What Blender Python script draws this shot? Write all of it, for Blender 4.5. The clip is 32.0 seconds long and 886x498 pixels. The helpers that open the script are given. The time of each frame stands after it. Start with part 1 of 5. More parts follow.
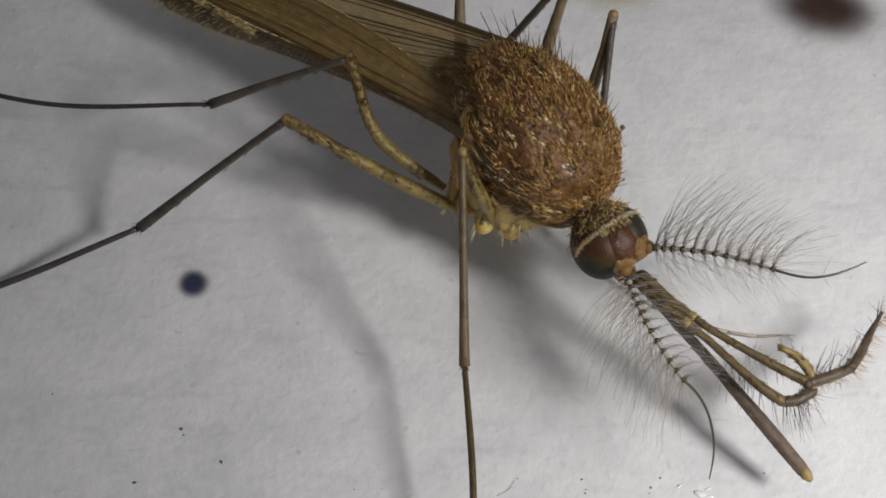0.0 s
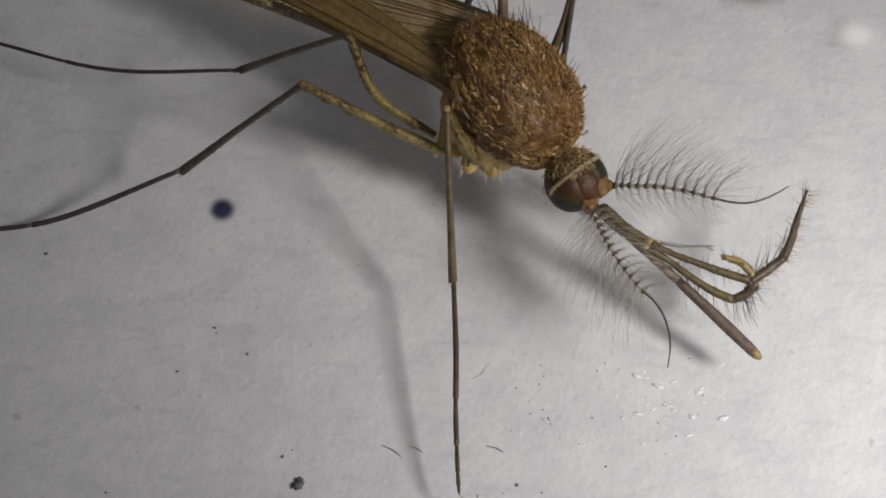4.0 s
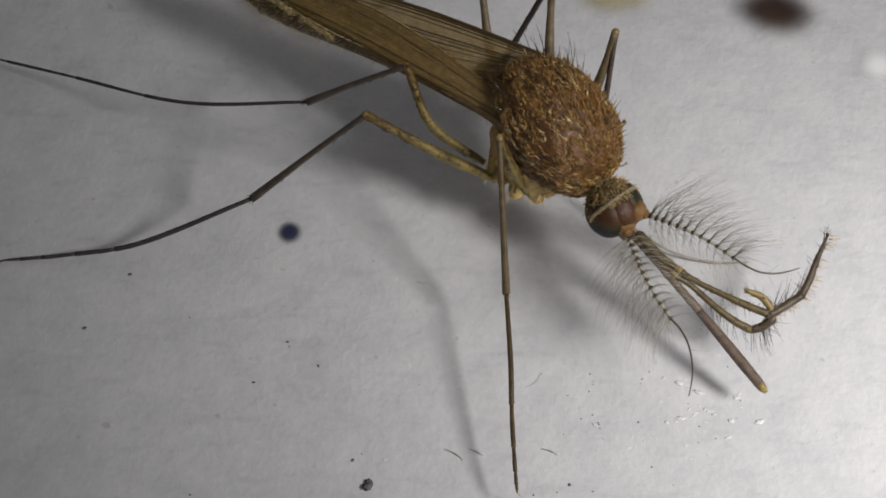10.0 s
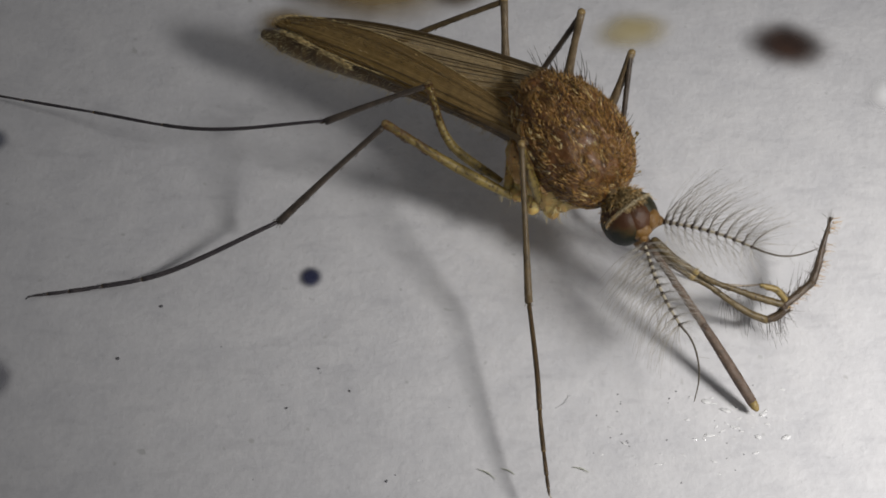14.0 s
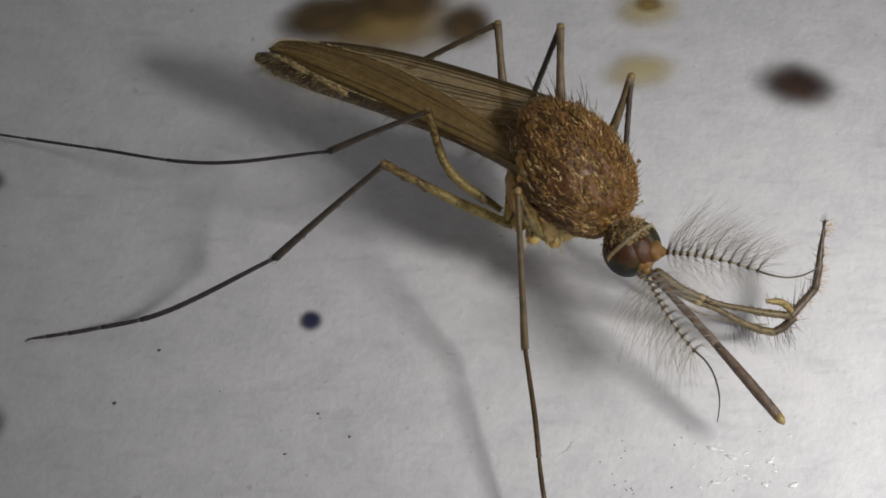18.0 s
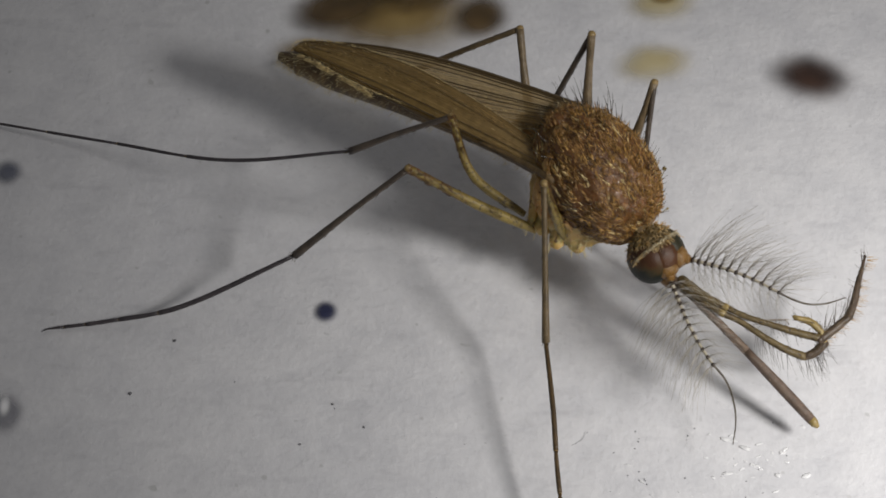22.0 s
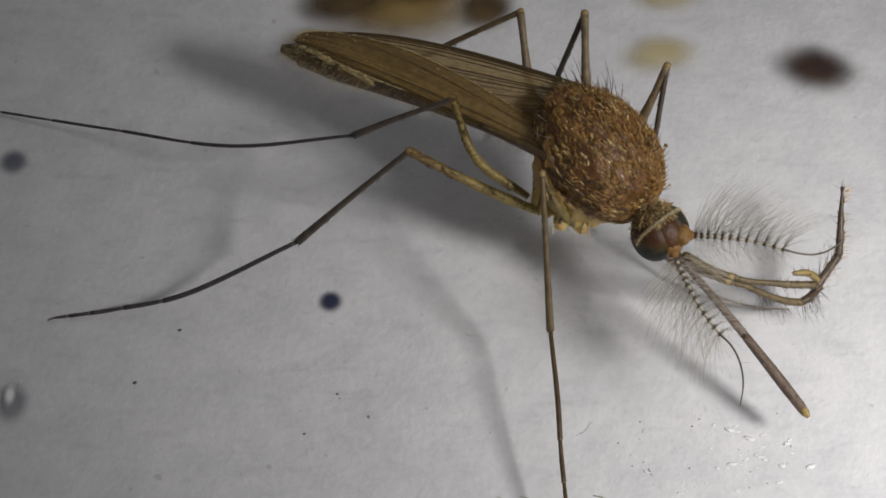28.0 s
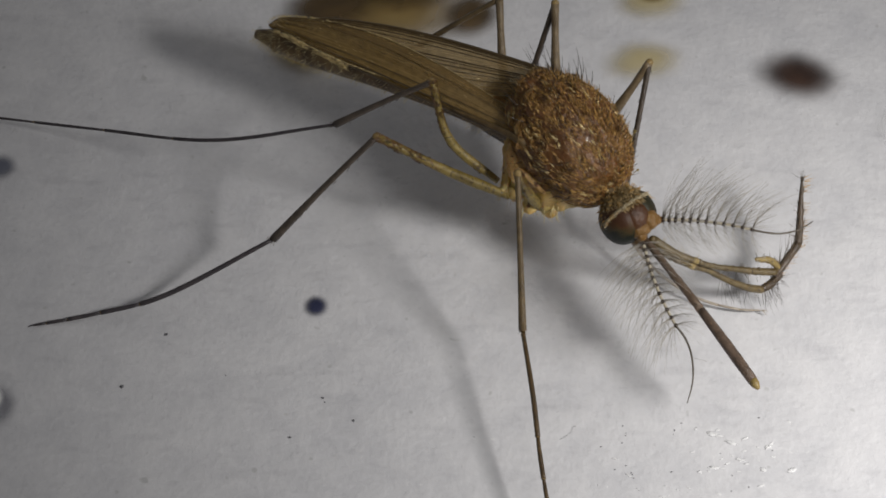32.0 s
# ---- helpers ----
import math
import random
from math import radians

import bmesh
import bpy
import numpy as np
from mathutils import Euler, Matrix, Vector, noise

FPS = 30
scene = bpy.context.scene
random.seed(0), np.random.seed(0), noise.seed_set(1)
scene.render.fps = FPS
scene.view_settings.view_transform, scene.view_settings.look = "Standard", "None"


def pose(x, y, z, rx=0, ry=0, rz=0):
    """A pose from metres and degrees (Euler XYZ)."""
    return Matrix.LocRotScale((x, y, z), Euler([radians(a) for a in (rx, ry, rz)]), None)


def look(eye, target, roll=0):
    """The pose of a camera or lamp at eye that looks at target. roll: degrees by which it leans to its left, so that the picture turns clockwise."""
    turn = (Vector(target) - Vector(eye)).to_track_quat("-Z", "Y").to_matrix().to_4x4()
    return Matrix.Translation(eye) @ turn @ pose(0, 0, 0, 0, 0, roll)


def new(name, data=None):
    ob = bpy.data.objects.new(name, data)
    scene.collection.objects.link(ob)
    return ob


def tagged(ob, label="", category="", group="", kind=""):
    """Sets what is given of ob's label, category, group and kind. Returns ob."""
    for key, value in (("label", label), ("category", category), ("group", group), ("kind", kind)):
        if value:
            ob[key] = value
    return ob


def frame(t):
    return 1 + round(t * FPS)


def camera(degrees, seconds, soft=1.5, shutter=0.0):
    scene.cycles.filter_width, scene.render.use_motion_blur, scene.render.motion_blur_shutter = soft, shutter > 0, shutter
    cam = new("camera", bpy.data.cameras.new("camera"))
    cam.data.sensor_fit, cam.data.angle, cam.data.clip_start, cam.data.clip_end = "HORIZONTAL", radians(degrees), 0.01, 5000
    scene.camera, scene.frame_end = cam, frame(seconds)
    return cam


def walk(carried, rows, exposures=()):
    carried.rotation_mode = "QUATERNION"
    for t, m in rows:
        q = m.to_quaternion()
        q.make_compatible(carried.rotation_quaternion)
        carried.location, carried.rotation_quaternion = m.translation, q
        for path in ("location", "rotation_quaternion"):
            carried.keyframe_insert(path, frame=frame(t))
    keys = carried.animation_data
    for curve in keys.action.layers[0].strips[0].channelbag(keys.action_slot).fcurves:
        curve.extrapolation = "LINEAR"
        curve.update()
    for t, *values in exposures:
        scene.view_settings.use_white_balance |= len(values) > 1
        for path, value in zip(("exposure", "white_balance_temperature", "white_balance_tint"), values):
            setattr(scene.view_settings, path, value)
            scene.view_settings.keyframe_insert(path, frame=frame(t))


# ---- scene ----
from mathutils.bvhtree import BVHTree


def seen(x, y, z, down, turn, roll):
    """The camera's pose: place in millimetres, degrees below the horizon, heading and roll."""
    m = Matrix.Rotation(-radians(turn), 4, "Z") @ Matrix.Rotation(radians(90 - down), 4, "X") @ Matrix.Rotation(radians(roll), 4, "Z")
    m.translation = Vector((x, y, z)) * 0.001
    return m


cam = camera(16, 32.0, soft=1.7)
walk(cam, [
    (0.0, seen(0.242, -15.944, 21.137, 56.42, 1.45, 2.69)),
    (0.5, seen(0.330, -15.934, 21.036, 56.97, 1.98, 2.87)),
    (1.0, seen(0.396, -15.833, 20.910, 57.58, 2.61, 3.04)),
    (1.5, seen(0.401, -16.153, 21.238, 57.24, 2.25, 2.71)),
    (2.0, seen(0.456, -16.562, 21.861, 57.21, 1.92, 2.49)),
    (2.5, seen(0.550, -17.295, 23.013, 57.30, 1.45, 2.19)),
    (4.5, seen(0.800, -19.674, 26.773, 57.59, -0.16, 0.65)),
    (5.0, seen(0.852, -20.416, 27.984, 57.54, -0.47, 0.42)),
    (5.5, seen(0.811, -20.904, 28.423, 57.23, -1.35, -0.13)),
    (6.0, seen(0.791, -20.749, 28.071, 57.30, -1.09, 0.30)),
    (6.5, seen(0.794, -20.411, 28.008, 57.40, -0.97, 0.20)),
    (7.0, seen(0.747, -20.375, 27.972, 57.34, -0.90, 0.08)),
    (7.5, seen(0.676, -20.374, 27.940, 57.50, -0.65, 0.19)),
    (8.0, seen(0.568, -20.376, 27.934, 57.61, -0.86, 0.13)),
    (8.5, seen(0.568, -20.315, 27.681, 57.46, -0.90, 0.17)),
    (9.0, seen(0.596, -20.394, 27.710, 57.42, -0.97, 0.14)),
    (9.5, seen(0.418, -20.295, 27.791, 57.41, -0.46, 0.21)),
    (10.0, seen(0.274, -20.358, 27.716, 57.21, -0.29, 0.12)),
    (10.5, seen(-0.275, -21.186, 26.918, 55.22, 1.08, 0.83)),
    (11.0, seen(-0.349, -21.705, 27.129, 54.25, 1.89, 0.91)),
    (11.5, seen(-0.197, -22.037, 27.492, 53.67, 1.61, 0.46)),
    (12.0, seen(-0.189, -21.996, 27.518, 53.91, 1.13, 0.39)),
    (12.5, seen(-0.354, -21.932, 27.378, 53.95, 1.29, 0.57)),
    (13.0, seen(-0.349, -21.972, 27.445, 53.95, 1.22, 0.46)),
    (13.5, seen(-0.482, -21.906, 27.422, 54.26, 1.35, 0.55)),
    (15.5, seen(-0.211, -21.499, 27.001, 54.22, -0.02, -0.65)),
    (16.0, seen(0.043, -21.410, 26.906, 53.98, 0.48, -0.34)),
    (16.5, seen(-0.038, -21.434, 26.878, 53.96, 0.50, -0.26)),
    (17.0, seen(-0.088, -21.375, 26.926, 53.86, -0.03, -0.54)),
    (17.5, seen(-0.047, -21.422, 27.012, 53.70, -0.22, -0.57)),
    (18.0, seen(-0.086, -21.432, 26.992, 53.65, -0.08, -0.55)),
    (18.5, seen(-0.045, -21.372, 26.994, 53.84, -0.33, -0.71)),
    (19.0, seen(-0.104, -21.379, 26.971, 53.86, -0.23, -0.60)),
    (19.5, seen(-0.071, -21.372, 26.867, 53.71, -0.31, -0.68)),
    (20.0, seen(-0.054, -21.351, 26.904, 53.77, -0.35, -0.76)),
    (20.5, seen(-0.008, -21.331, 26.842, 53.81, -0.54, -0.85)),
    (21.0, seen(-0.018, -21.292, 26.820, 53.92, -0.62, -0.86)),
    (21.5, seen(-0.067, -21.375, 26.875, 53.77, -0.50, -0.67)),
    (22.0, seen(-0.092, -21.499, 27.087, 53.81, -0.50, -0.83)),
    (22.5, seen(-0.116, -21.503, 26.992, 53.73, -0.40, -0.80)),
    (23.0, seen(-0.064, -21.415, 27.022, 53.89, -0.56, -0.97)),
    (23.5, seen(-0.123, -21.448, 27.053, 53.87, -0.43, -0.75)),
    (24.0, seen(-0.102, -21.416, 26.952, 53.88, -0.63, -0.94)),
    (24.5, seen(-0.101, -21.402, 26.917, 53.90, -0.64, -0.88)),
    (25.0, seen(-0.113, -21.335, 26.925, 53.93, -0.47, -0.79)),
    (25.5, seen(-0.116, -21.379, 26.947, 53.86, -0.46, -0.78)),
    (27.5, seen(-0.113, -21.551, 27.103, 53.90, -0.68, -0.82)),
    (28.0, seen(-0.052, -21.547, 27.088, 53.92, -0.78, -0.93)),
    (28.5, seen(-0.115, -21.508, 27.052, 53.80, -0.50, -0.78)),
    (29.0, seen(-0.038, -21.536, 27.173, 53.77, -0.72, -0.97)),
    (29.5, seen(-0.053, -21.571, 27.117, 53.64, -0.74, -0.94)),
    (30.0, seen(-0.068, -21.583, 27.284, 53.81, -0.50, -0.68)),
    (30.5, seen(0.048, -21.648, 27.259, 53.86, -0.59, -0.77)),
    (31.0, seen(-0.003, -21.698, 27.233, 53.78, -0.46, -0.60)),
    (31.5, seen(-0.012, -21.732, 27.320, 53.77, -0.42, -0.53)),
    (32.0, seen(-0.003, -21.706, 27.287, 53.81, -0.44, -0.58)),
], [(0, 0.08), (0.5, 0.05), (2, -0.08), (2.5, -0.10), (5, -0.12), (9, -0.06), (12, -0.06), (16, -0.01), (24, 0.07), (32, 0.03)])
MM = 0.001


# ---- world and light ----
world = bpy.data.worlds.new("room")
scene.world = world
world.use_nodes = True
world.node_tree.nodes["Background"].inputs[0].default_value = (0.985, 0.975, 0.975, 1)
world.node_tree.nodes["Background"].inputs[1].default_value = 0.145

lamp_data = bpy.data.lights.new("work_light", "AREA")
lamp_data.shape, lamp_data.size, lamp_data.energy, lamp_data.color = "DISK", 0.0052, 0.00052, (1.0, 0.975, 0.94)
lamp_data.spread = radians(45)
lamp = new("work_light", lamp_data)
lamp.matrix_world = look(Vector((16.8, -12.7, 17.15)) * MM, Vector((6.0, -5.0, 0)) * MM)


# ---- materials ----
def material(name, rough=0.5, metal=0.0, spec=0.5):
    m = bpy.data.materials.new(name)
    m.use_nodes = True
    nt = m.node_tree
    b = nt.nodes["Principled BSDF"]
    b.inputs["Roughness"].default_value = rough
    b.inputs["Metallic"].default_value = metal
    b.inputs["Specular IOR Level"].default_value = spec
    return m, nt, b


def grain(nt, scale, detail=4.0, rough=0.6, coord="Object"):
    """A noise in the object's own space; scale counts waves per millimetre."""
    tc = nt.nodes.new("ShaderNodeTexCoord")
    n = nt.nodes.new("ShaderNodeTexNoise")
    n.inputs["Scale"].default_value = scale / MM
    n.inputs["Detail"].default_value = detail
    n.inputs["Roughness"].default_value = rough
    nt.links.new(tc.outputs[coord], n.inputs["Vector"])
    return n


def ramp(nt, source, stops):
    r = nt.nodes.new("ShaderNodeValToRGB")
    el = r.color_ramp.elements
    while len(el) < len(stops):
        el.new(0.5)
    for e, (p, c) in zip(el, stops):
        e.position, e.color = p, (*c, 1)
    nt.links.new(source, r.inputs[0])
    return r


def mix(nt, factor, a, b, mode="MIX"):
    n = nt.nodes.new("ShaderNodeMix")
    n.data_type, n.blend_type = "RGBA", mode
    if isinstance(factor, float):
        n.inputs[0].default_value = factor
    else:
        nt.links.new(factor, n.inputs[0])
    nt.links.new(a, n.inputs[6])
    nt.links.new(b, n.inputs[7])
    return n.outputs[2]


def bump(nt, b, source, strength, depth):
    n = nt.nodes.new("ShaderNodeBump")
    n.inputs["Strength"].default_value = strength
    n.inputs["Distance"].default_value = depth * MM
    nt.links.new(source, n.inputs["Height"])
    nt.links.new(n.outputs[0], b.inputs["Normal"])


def chitin(name, dark, light, scale=9.0, rough=0.42, relief=0.02, fleck=None, fleck_at=0.62, coat=0.0, glow=0.0):
    """Cuticle: two tones in large patches, fine grain over them and, where asked, dark flecks."""
    m, nt, b = material(name, rough)
    big, fine = grain(nt, scale, 3), grain(nt, scale * 6, 5)
    col = mix(nt, 0.35, ramp(nt, big.outputs[0], ((0.3, dark), (0.7, light))).outputs[0],
              ramp(nt, fine.outputs[0], ((0.25, dark), (0.75, light))).outputs[0])
    if fleck:
        f = grain(nt, scale * 2.6, 2)
        k = ramp(nt, f.outputs[0], ((fleck_at, (0, 0, 0)), (fleck_at + 0.05, (1, 1, 1))))
        rgb = nt.nodes.new("ShaderNodeRGB")
        rgb.outputs[0].default_value = (*fleck, 1)
        col = mix(nt, k.outputs[0], col, rgb.outputs[0])
    nt.links.new(col, b.inputs["Base Color"])
    b.inputs["Coat Weight"].default_value = coat
    if glow:
        # thin cuticle lets light through
        b.inputs["Subsurface Weight"].default_value = glow
        b.inputs["Subsurface Radius"].default_value = (1.0, 0.55, 0.22)
        b.inputs["Subsurface Scale"].default_value = 0.16 * MM
    bump(nt, b, fine.outputs[0], 0.5, relief)
    return m


def plain(name, colour, rough=0.5, spread=0.25, metal=0.0):
    """A hair, scale or grain colour that varies from island to island."""
    m, nt, b = material(name, rough, metal)
    g = nt.nodes.new("ShaderNodeNewGeometry")
    r = ramp(nt, g.outputs["Random Per Island"], ((0.0, [c * (1 - spread) for c in colour]), (1.0, [min(1, c * (1 + spread)) for c in colour])))
    nt.links.new(r.outputs[0], b.inputs["Base Color"])
    return m


def sheet_material():
    m, nt, b = material("white_plastic", 0.38, spec=0.4)
    cloud, mottle, fine, pimple = grain(nt, 0.22, 3), grain(nt, 2.1, 3, 0.6), grain(nt, 13, 4, 0.65), grain(nt, 8, 2)
    col = mix(nt, 0.5, ramp(nt, cloud.outputs[0], ((0.3, (0.59, 0.59, 0.625)), (0.7, (0.695, 0.69, 0.712)))).outputs[0],
              ramp(nt, mottle.outputs[0], ((0.30, (0.56, 0.56, 0.58)), (0.62, (0.71, 0.705, 0.715)))).outputs[0])
    haze = ramp(nt, fine.outputs[0], ((0.3, (0.93, 0.93, 0.93)), (0.7, (1, 1, 1))))
    col = mix(nt, 1.0, col, haze.outputs[0], "MULTIPLY")
    # scuffs: short slanting streaks, a little darker than the sheet
    tc = nt.nodes.new("ShaderNodeTexCoord")
    turn = nt.nodes.new("ShaderNodeMapping")
    turn.inputs["Rotation"].default_value = (0, 0, 0.45)
    turn.inputs["Scale"].default_value = (1.0, 3.2, 1.0)
    scuff = nt.nodes.new("ShaderNodeTexNoise")
    scuff.inputs["Scale"].default_value, scuff.inputs["Detail"].default_value = 1.6 / MM, 4
    nt.links.new(tc.outputs["Object"], turn.inputs["Vector"])
    nt.links.new(turn.outputs[0], scuff.inputs["Vector"])
    worn = ramp(nt, scuff.outputs[0], ((0.56, (1, 1, 1)), (0.72, (0.90, 0.90, 0.905))))
    col = mix(nt, 1.0, col, worn.outputs[0], "MULTIPLY")
    specks = grain(nt, 7.0, 1)
    k = ramp(nt, specks.outputs[0], ((0.20, (1, 1, 1)), (0.27, (0, 0, 0))))
    dirt = nt.nodes.new("ShaderNodeRGB")
    dirt.outputs[0].default_value = (0.50, 0.50, 0.505, 1)
    col = mix(nt, k.outputs[0], col, dirt.outputs[0])
    nt.links.new(col, b.inputs["Base Color"])
    rr = ramp(nt, mottle.outputs[0], ((0.3, (0.5, 0.5, 0.5)), (0.75, (0.3, 0.3, 0.3))))
    smooth_spot = ramp(nt, pimple.outputs[0], ((0.58, (1, 1, 1)), (0.70, (0.42, 0.42, 0.42))))
    nt.links.new(mix(nt, 1.0, rr.outputs[0], smooth_spot.outputs[0], "MULTIPLY"), b.inputs["Roughness"])
    add = nt.nodes.new("ShaderNodeMath")
    add.operation = "MULTIPLY_ADD"
    add.inputs[1].default_value = 0.42
    nt.links.new(fine.outputs[0], add.inputs[0])
    nt.links.new(mottle.outputs[0], add.inputs[2])
    # scattered glossy pimples
    raised = ramp(nt, pimple.outputs[0], ((0.64, (0, 0, 0)), (0.76, (1, 1, 1))))
    relief = nt.nodes.new("ShaderNodeMath")
    relief.operation = "MULTIPLY_ADD"
    relief.inputs[1].default_value = 0.10
    nt.links.new(raised.outputs[0], relief.inputs[0])
    nt.links.new(add.outputs[0], relief.inputs[2])
    bump(nt, b, relief.outputs[0], 0.42, 0.045)
    return m


def wing_material(name, thin, thick, tint, dark, light, rim_dark, rim_light, fade):
    """Membrane: streaks along the wing vary its colour and how much it lets through; it thins and pales towards the trailing edge."""
    m, nt, b = material(name, 0.26)
    grid_map = nt.nodes.new("ShaderNodeUVMap")
    streaks = []
    for along, across in ((3.0, 30.0), (7.0, 110.0)):
        stretch = nt.nodes.new("ShaderNodeMapping")
        stretch.inputs["Scale"].default_value = (along, across, 1)
        n = nt.nodes.new("ShaderNodeTexNoise")
        n.inputs["Scale"].default_value, n.inputs["Detail"].default_value = 1.0, 3
        nt.links.new(grid_map.outputs[0], stretch.inputs["Vector"])
        nt.links.new(stretch.outputs[0], n.inputs["Vector"])
        streaks.append(n)
    n = grain(nt, 14, 4)
    cut = nt.nodes.new("ShaderNodeSeparateXYZ")
    nt.links.new(grid_map.outputs[0], cut.inputs[0])
    waver = nt.nodes.new("ShaderNodeMath")
    waver.operation = "MULTIPLY_ADD"
    waver.inputs[1].default_value = 0.5
    nt.links.new(streaks[0].outputs[0], waver.inputs[0])
    nt.links.new(cut.outputs[1], waver.inputs[2])
    edge = nt.nodes.new("ShaderNodeMapRange")
    edge.interpolation_type = "SMOOTHSTEP"
    edge.inputs[1].default_value, edge.inputs[2].default_value = 0.45, 1.15
    nt.links.new(waver.outputs[0], edge.inputs[0])
    tones = [mix(nt, 0.5, ramp(nt, streaks[0].outputs[0], ((0.3, a), (0.7, c))).outputs[0], ramp(nt, streaks[1].outputs[0], ((0.3, a), (0.72, c))).outputs[0])
             for a, c in ((dark, light), (rim_dark, rim_light))]
    col = mix(nt, edge.outputs[0], *tones)
    # bright sheen near the root, painted into the colour as paler tan streaks
    base = nt.nodes.new("ShaderNodeMapRange")
    base.interpolation_type = "SMOOTHSTEP"
    base.inputs[1].default_value, base.inputs[2].default_value = 0.0, 0.55
    base.inputs[3].default_value, base.inputs[4].default_value = 0.7, 0.0
    nt.links.new(cut.outputs[0], base.inputs[0])
    root_sheen = ramp(nt, streaks[1].outputs[0], ((0.35, (0.28, 0.165, 0.06)), (0.65, (0.70, 0.50, 0.23))))
    col = mix(nt, base.outputs[0], col, root_sheen.outputs[0])
    haze = ramp(nt, n.outputs[0], ((0.3, (0.7, 0.7, 0.7)), (0.7, (1, 1, 1))))
    nt.links.new(mix(nt, 1.0, col, haze.outputs[0], "MULTIPLY"), b.inputs["Base Color"])
    clear = nt.nodes.new("ShaderNodeBsdfTransparent")
    clear.inputs[0].default_value = (*tint, 1)
    amount = nt.nodes.new("ShaderNodeMapRange")
    amount.inputs[1].default_value, amount.inputs[2].default_value = 0.3, 0.7
    amount.inputs[3].default_value, amount.inputs[4].default_value = thin, thick
    nt.links.new(streaks[0].outputs[0], amount.inputs[0])
    thinner = nt.nodes.new("ShaderNodeMapRange")
    thinner.inputs[3].default_value, thinner.inputs[4].default_value = 1.0, fade
    nt.links.new(edge.outputs[0], thinner.inputs[0])
    cover = nt.nodes.new("ShaderNodeMath")
    cover.operation = "MULTIPLY"
    nt.links.new(amount.outputs[0], cover.inputs[0])
    nt.links.new(thinner.outputs[0], cover.inputs[1])
    both = nt.nodes.new("ShaderNodeMixShader")
    nt.links.new(cover.outputs[0], both.inputs[0])
    nt.links.new(clear.outputs[0], both.inputs[1])
    nt.links.new(b.outputs[0], both.inputs[2])
    nt.links.new(both.outputs[0], nt.nodes["Material Output"].inputs[0])
    bump(nt, b, streaks[1].outputs[0], 0.6, 0.03)
    return m


def wet_material():
    m, nt, b = material("whitened_film", 0.12, spec=0.9)
    n = grain(nt, 9, 3)
    # base colour whiter than the sheet, to carry the glints
    nt.links.new(ramp(nt, n.outputs[0], ((0.3, (0.70, 0.70, 0.71)), (0.7, (0.80, 0.80, 0.81)))).outputs[0], b.inputs["Base Color"])
    b.inputs["Coat Weight"].default_value, b.inputs["Coat Roughness"].default_value = 0.6, 0.06
    bump(nt, b, n.outputs[0], 0.4, 0.02)
    return m


SHEET = sheet_material()
WING = wing_material("wing_membrane", 0.68, 0.90, (0.82, 0.74, 0.58), (0.18, 0.100, 0.026), (0.57, 0.39, 0.14), (0.24, 0.146, 0.047), (0.63, 0.45, 0.20), 0.55)
CLEAR_WING = wing_material("clear_wing_membrane", 0.38, 0.80, (0.86, 0.79, 0.64), (0.28, 0.18, 0.068), (0.72, 0.56, 0.31), (0.21, 0.125, 0.040), (0.57, 0.40, 0.17), 0.9)
WET = wet_material()
SCUTUM = chitin("scutum_cuticle", (0.085, 0.033, 0.009), (0.20, 0.088, 0.023), 2.6, 0.32, 0.07, fleck=(0.26, 0.125, 0.034), fleck_at=0.6, coat=0.08, glow=0.45)
PLEURON = chitin("pale_cuticle", (0.34, 0.21, 0.058), (0.60, 0.43, 0.155), 4, 0.38, 0.03, fleck=(0.14, 0.07, 0.02), fleck_at=0.63, glow=0.5)
FLANK_SKIN = chitin("flank_cuticle", (0.30, 0.16, 0.048), (0.60, 0.38, 0.15), 4, 0.36, 0.05, fleck=(0.10, 0.045, 0.014), fleck_at=0.62, glow=0.4)
TERGITE = chitin("abdomen_cuticle", (0.035, 0.02, 0.007), (0.16, 0.098, 0.034), 5, 0.4, 0.03)
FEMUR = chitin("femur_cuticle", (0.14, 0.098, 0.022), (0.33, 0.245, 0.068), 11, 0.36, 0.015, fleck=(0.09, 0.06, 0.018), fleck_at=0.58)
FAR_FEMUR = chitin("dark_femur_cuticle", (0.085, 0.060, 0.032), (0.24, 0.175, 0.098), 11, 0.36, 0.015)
TAN_FOOT = chitin("tan_foot_cuticle", (0.30, 0.25, 0.20), (0.48, 0.42, 0.35), 12, 0.4, 0.012)
TIBIA = chitin("tibia_cuticle", (0.058, 0.040, 0.019), (0.185, 0.128, 0.060), 9, 0.38, 0.015)
DARK_TIBIA = chitin("dark_tibia_cuticle", (0.032, 0.025, 0.021), (0.11, 0.083, 0.06), 9, 0.36, 0.015)
TARSUS = chitin("tarsus_cuticle", (0.022, 0.019, 0.026), (0.082, 0.068, 0.070), 10, 0.35, 0.012)
BROWN_TARSUS = chitin("brown_tarsus_cuticle", (0.032, 0.019, 0.008), (0.118, 0.072, 0.027), 12, 0.36, 0.012, fleck=(0.03, 0.02, 0.012), fleck_at=0.6)
JOINT = chitin("joint_membrane", (0.20, 0.13, 0.045), (0.38, 0.27, 0.11), 10, 0.4, 0.01)
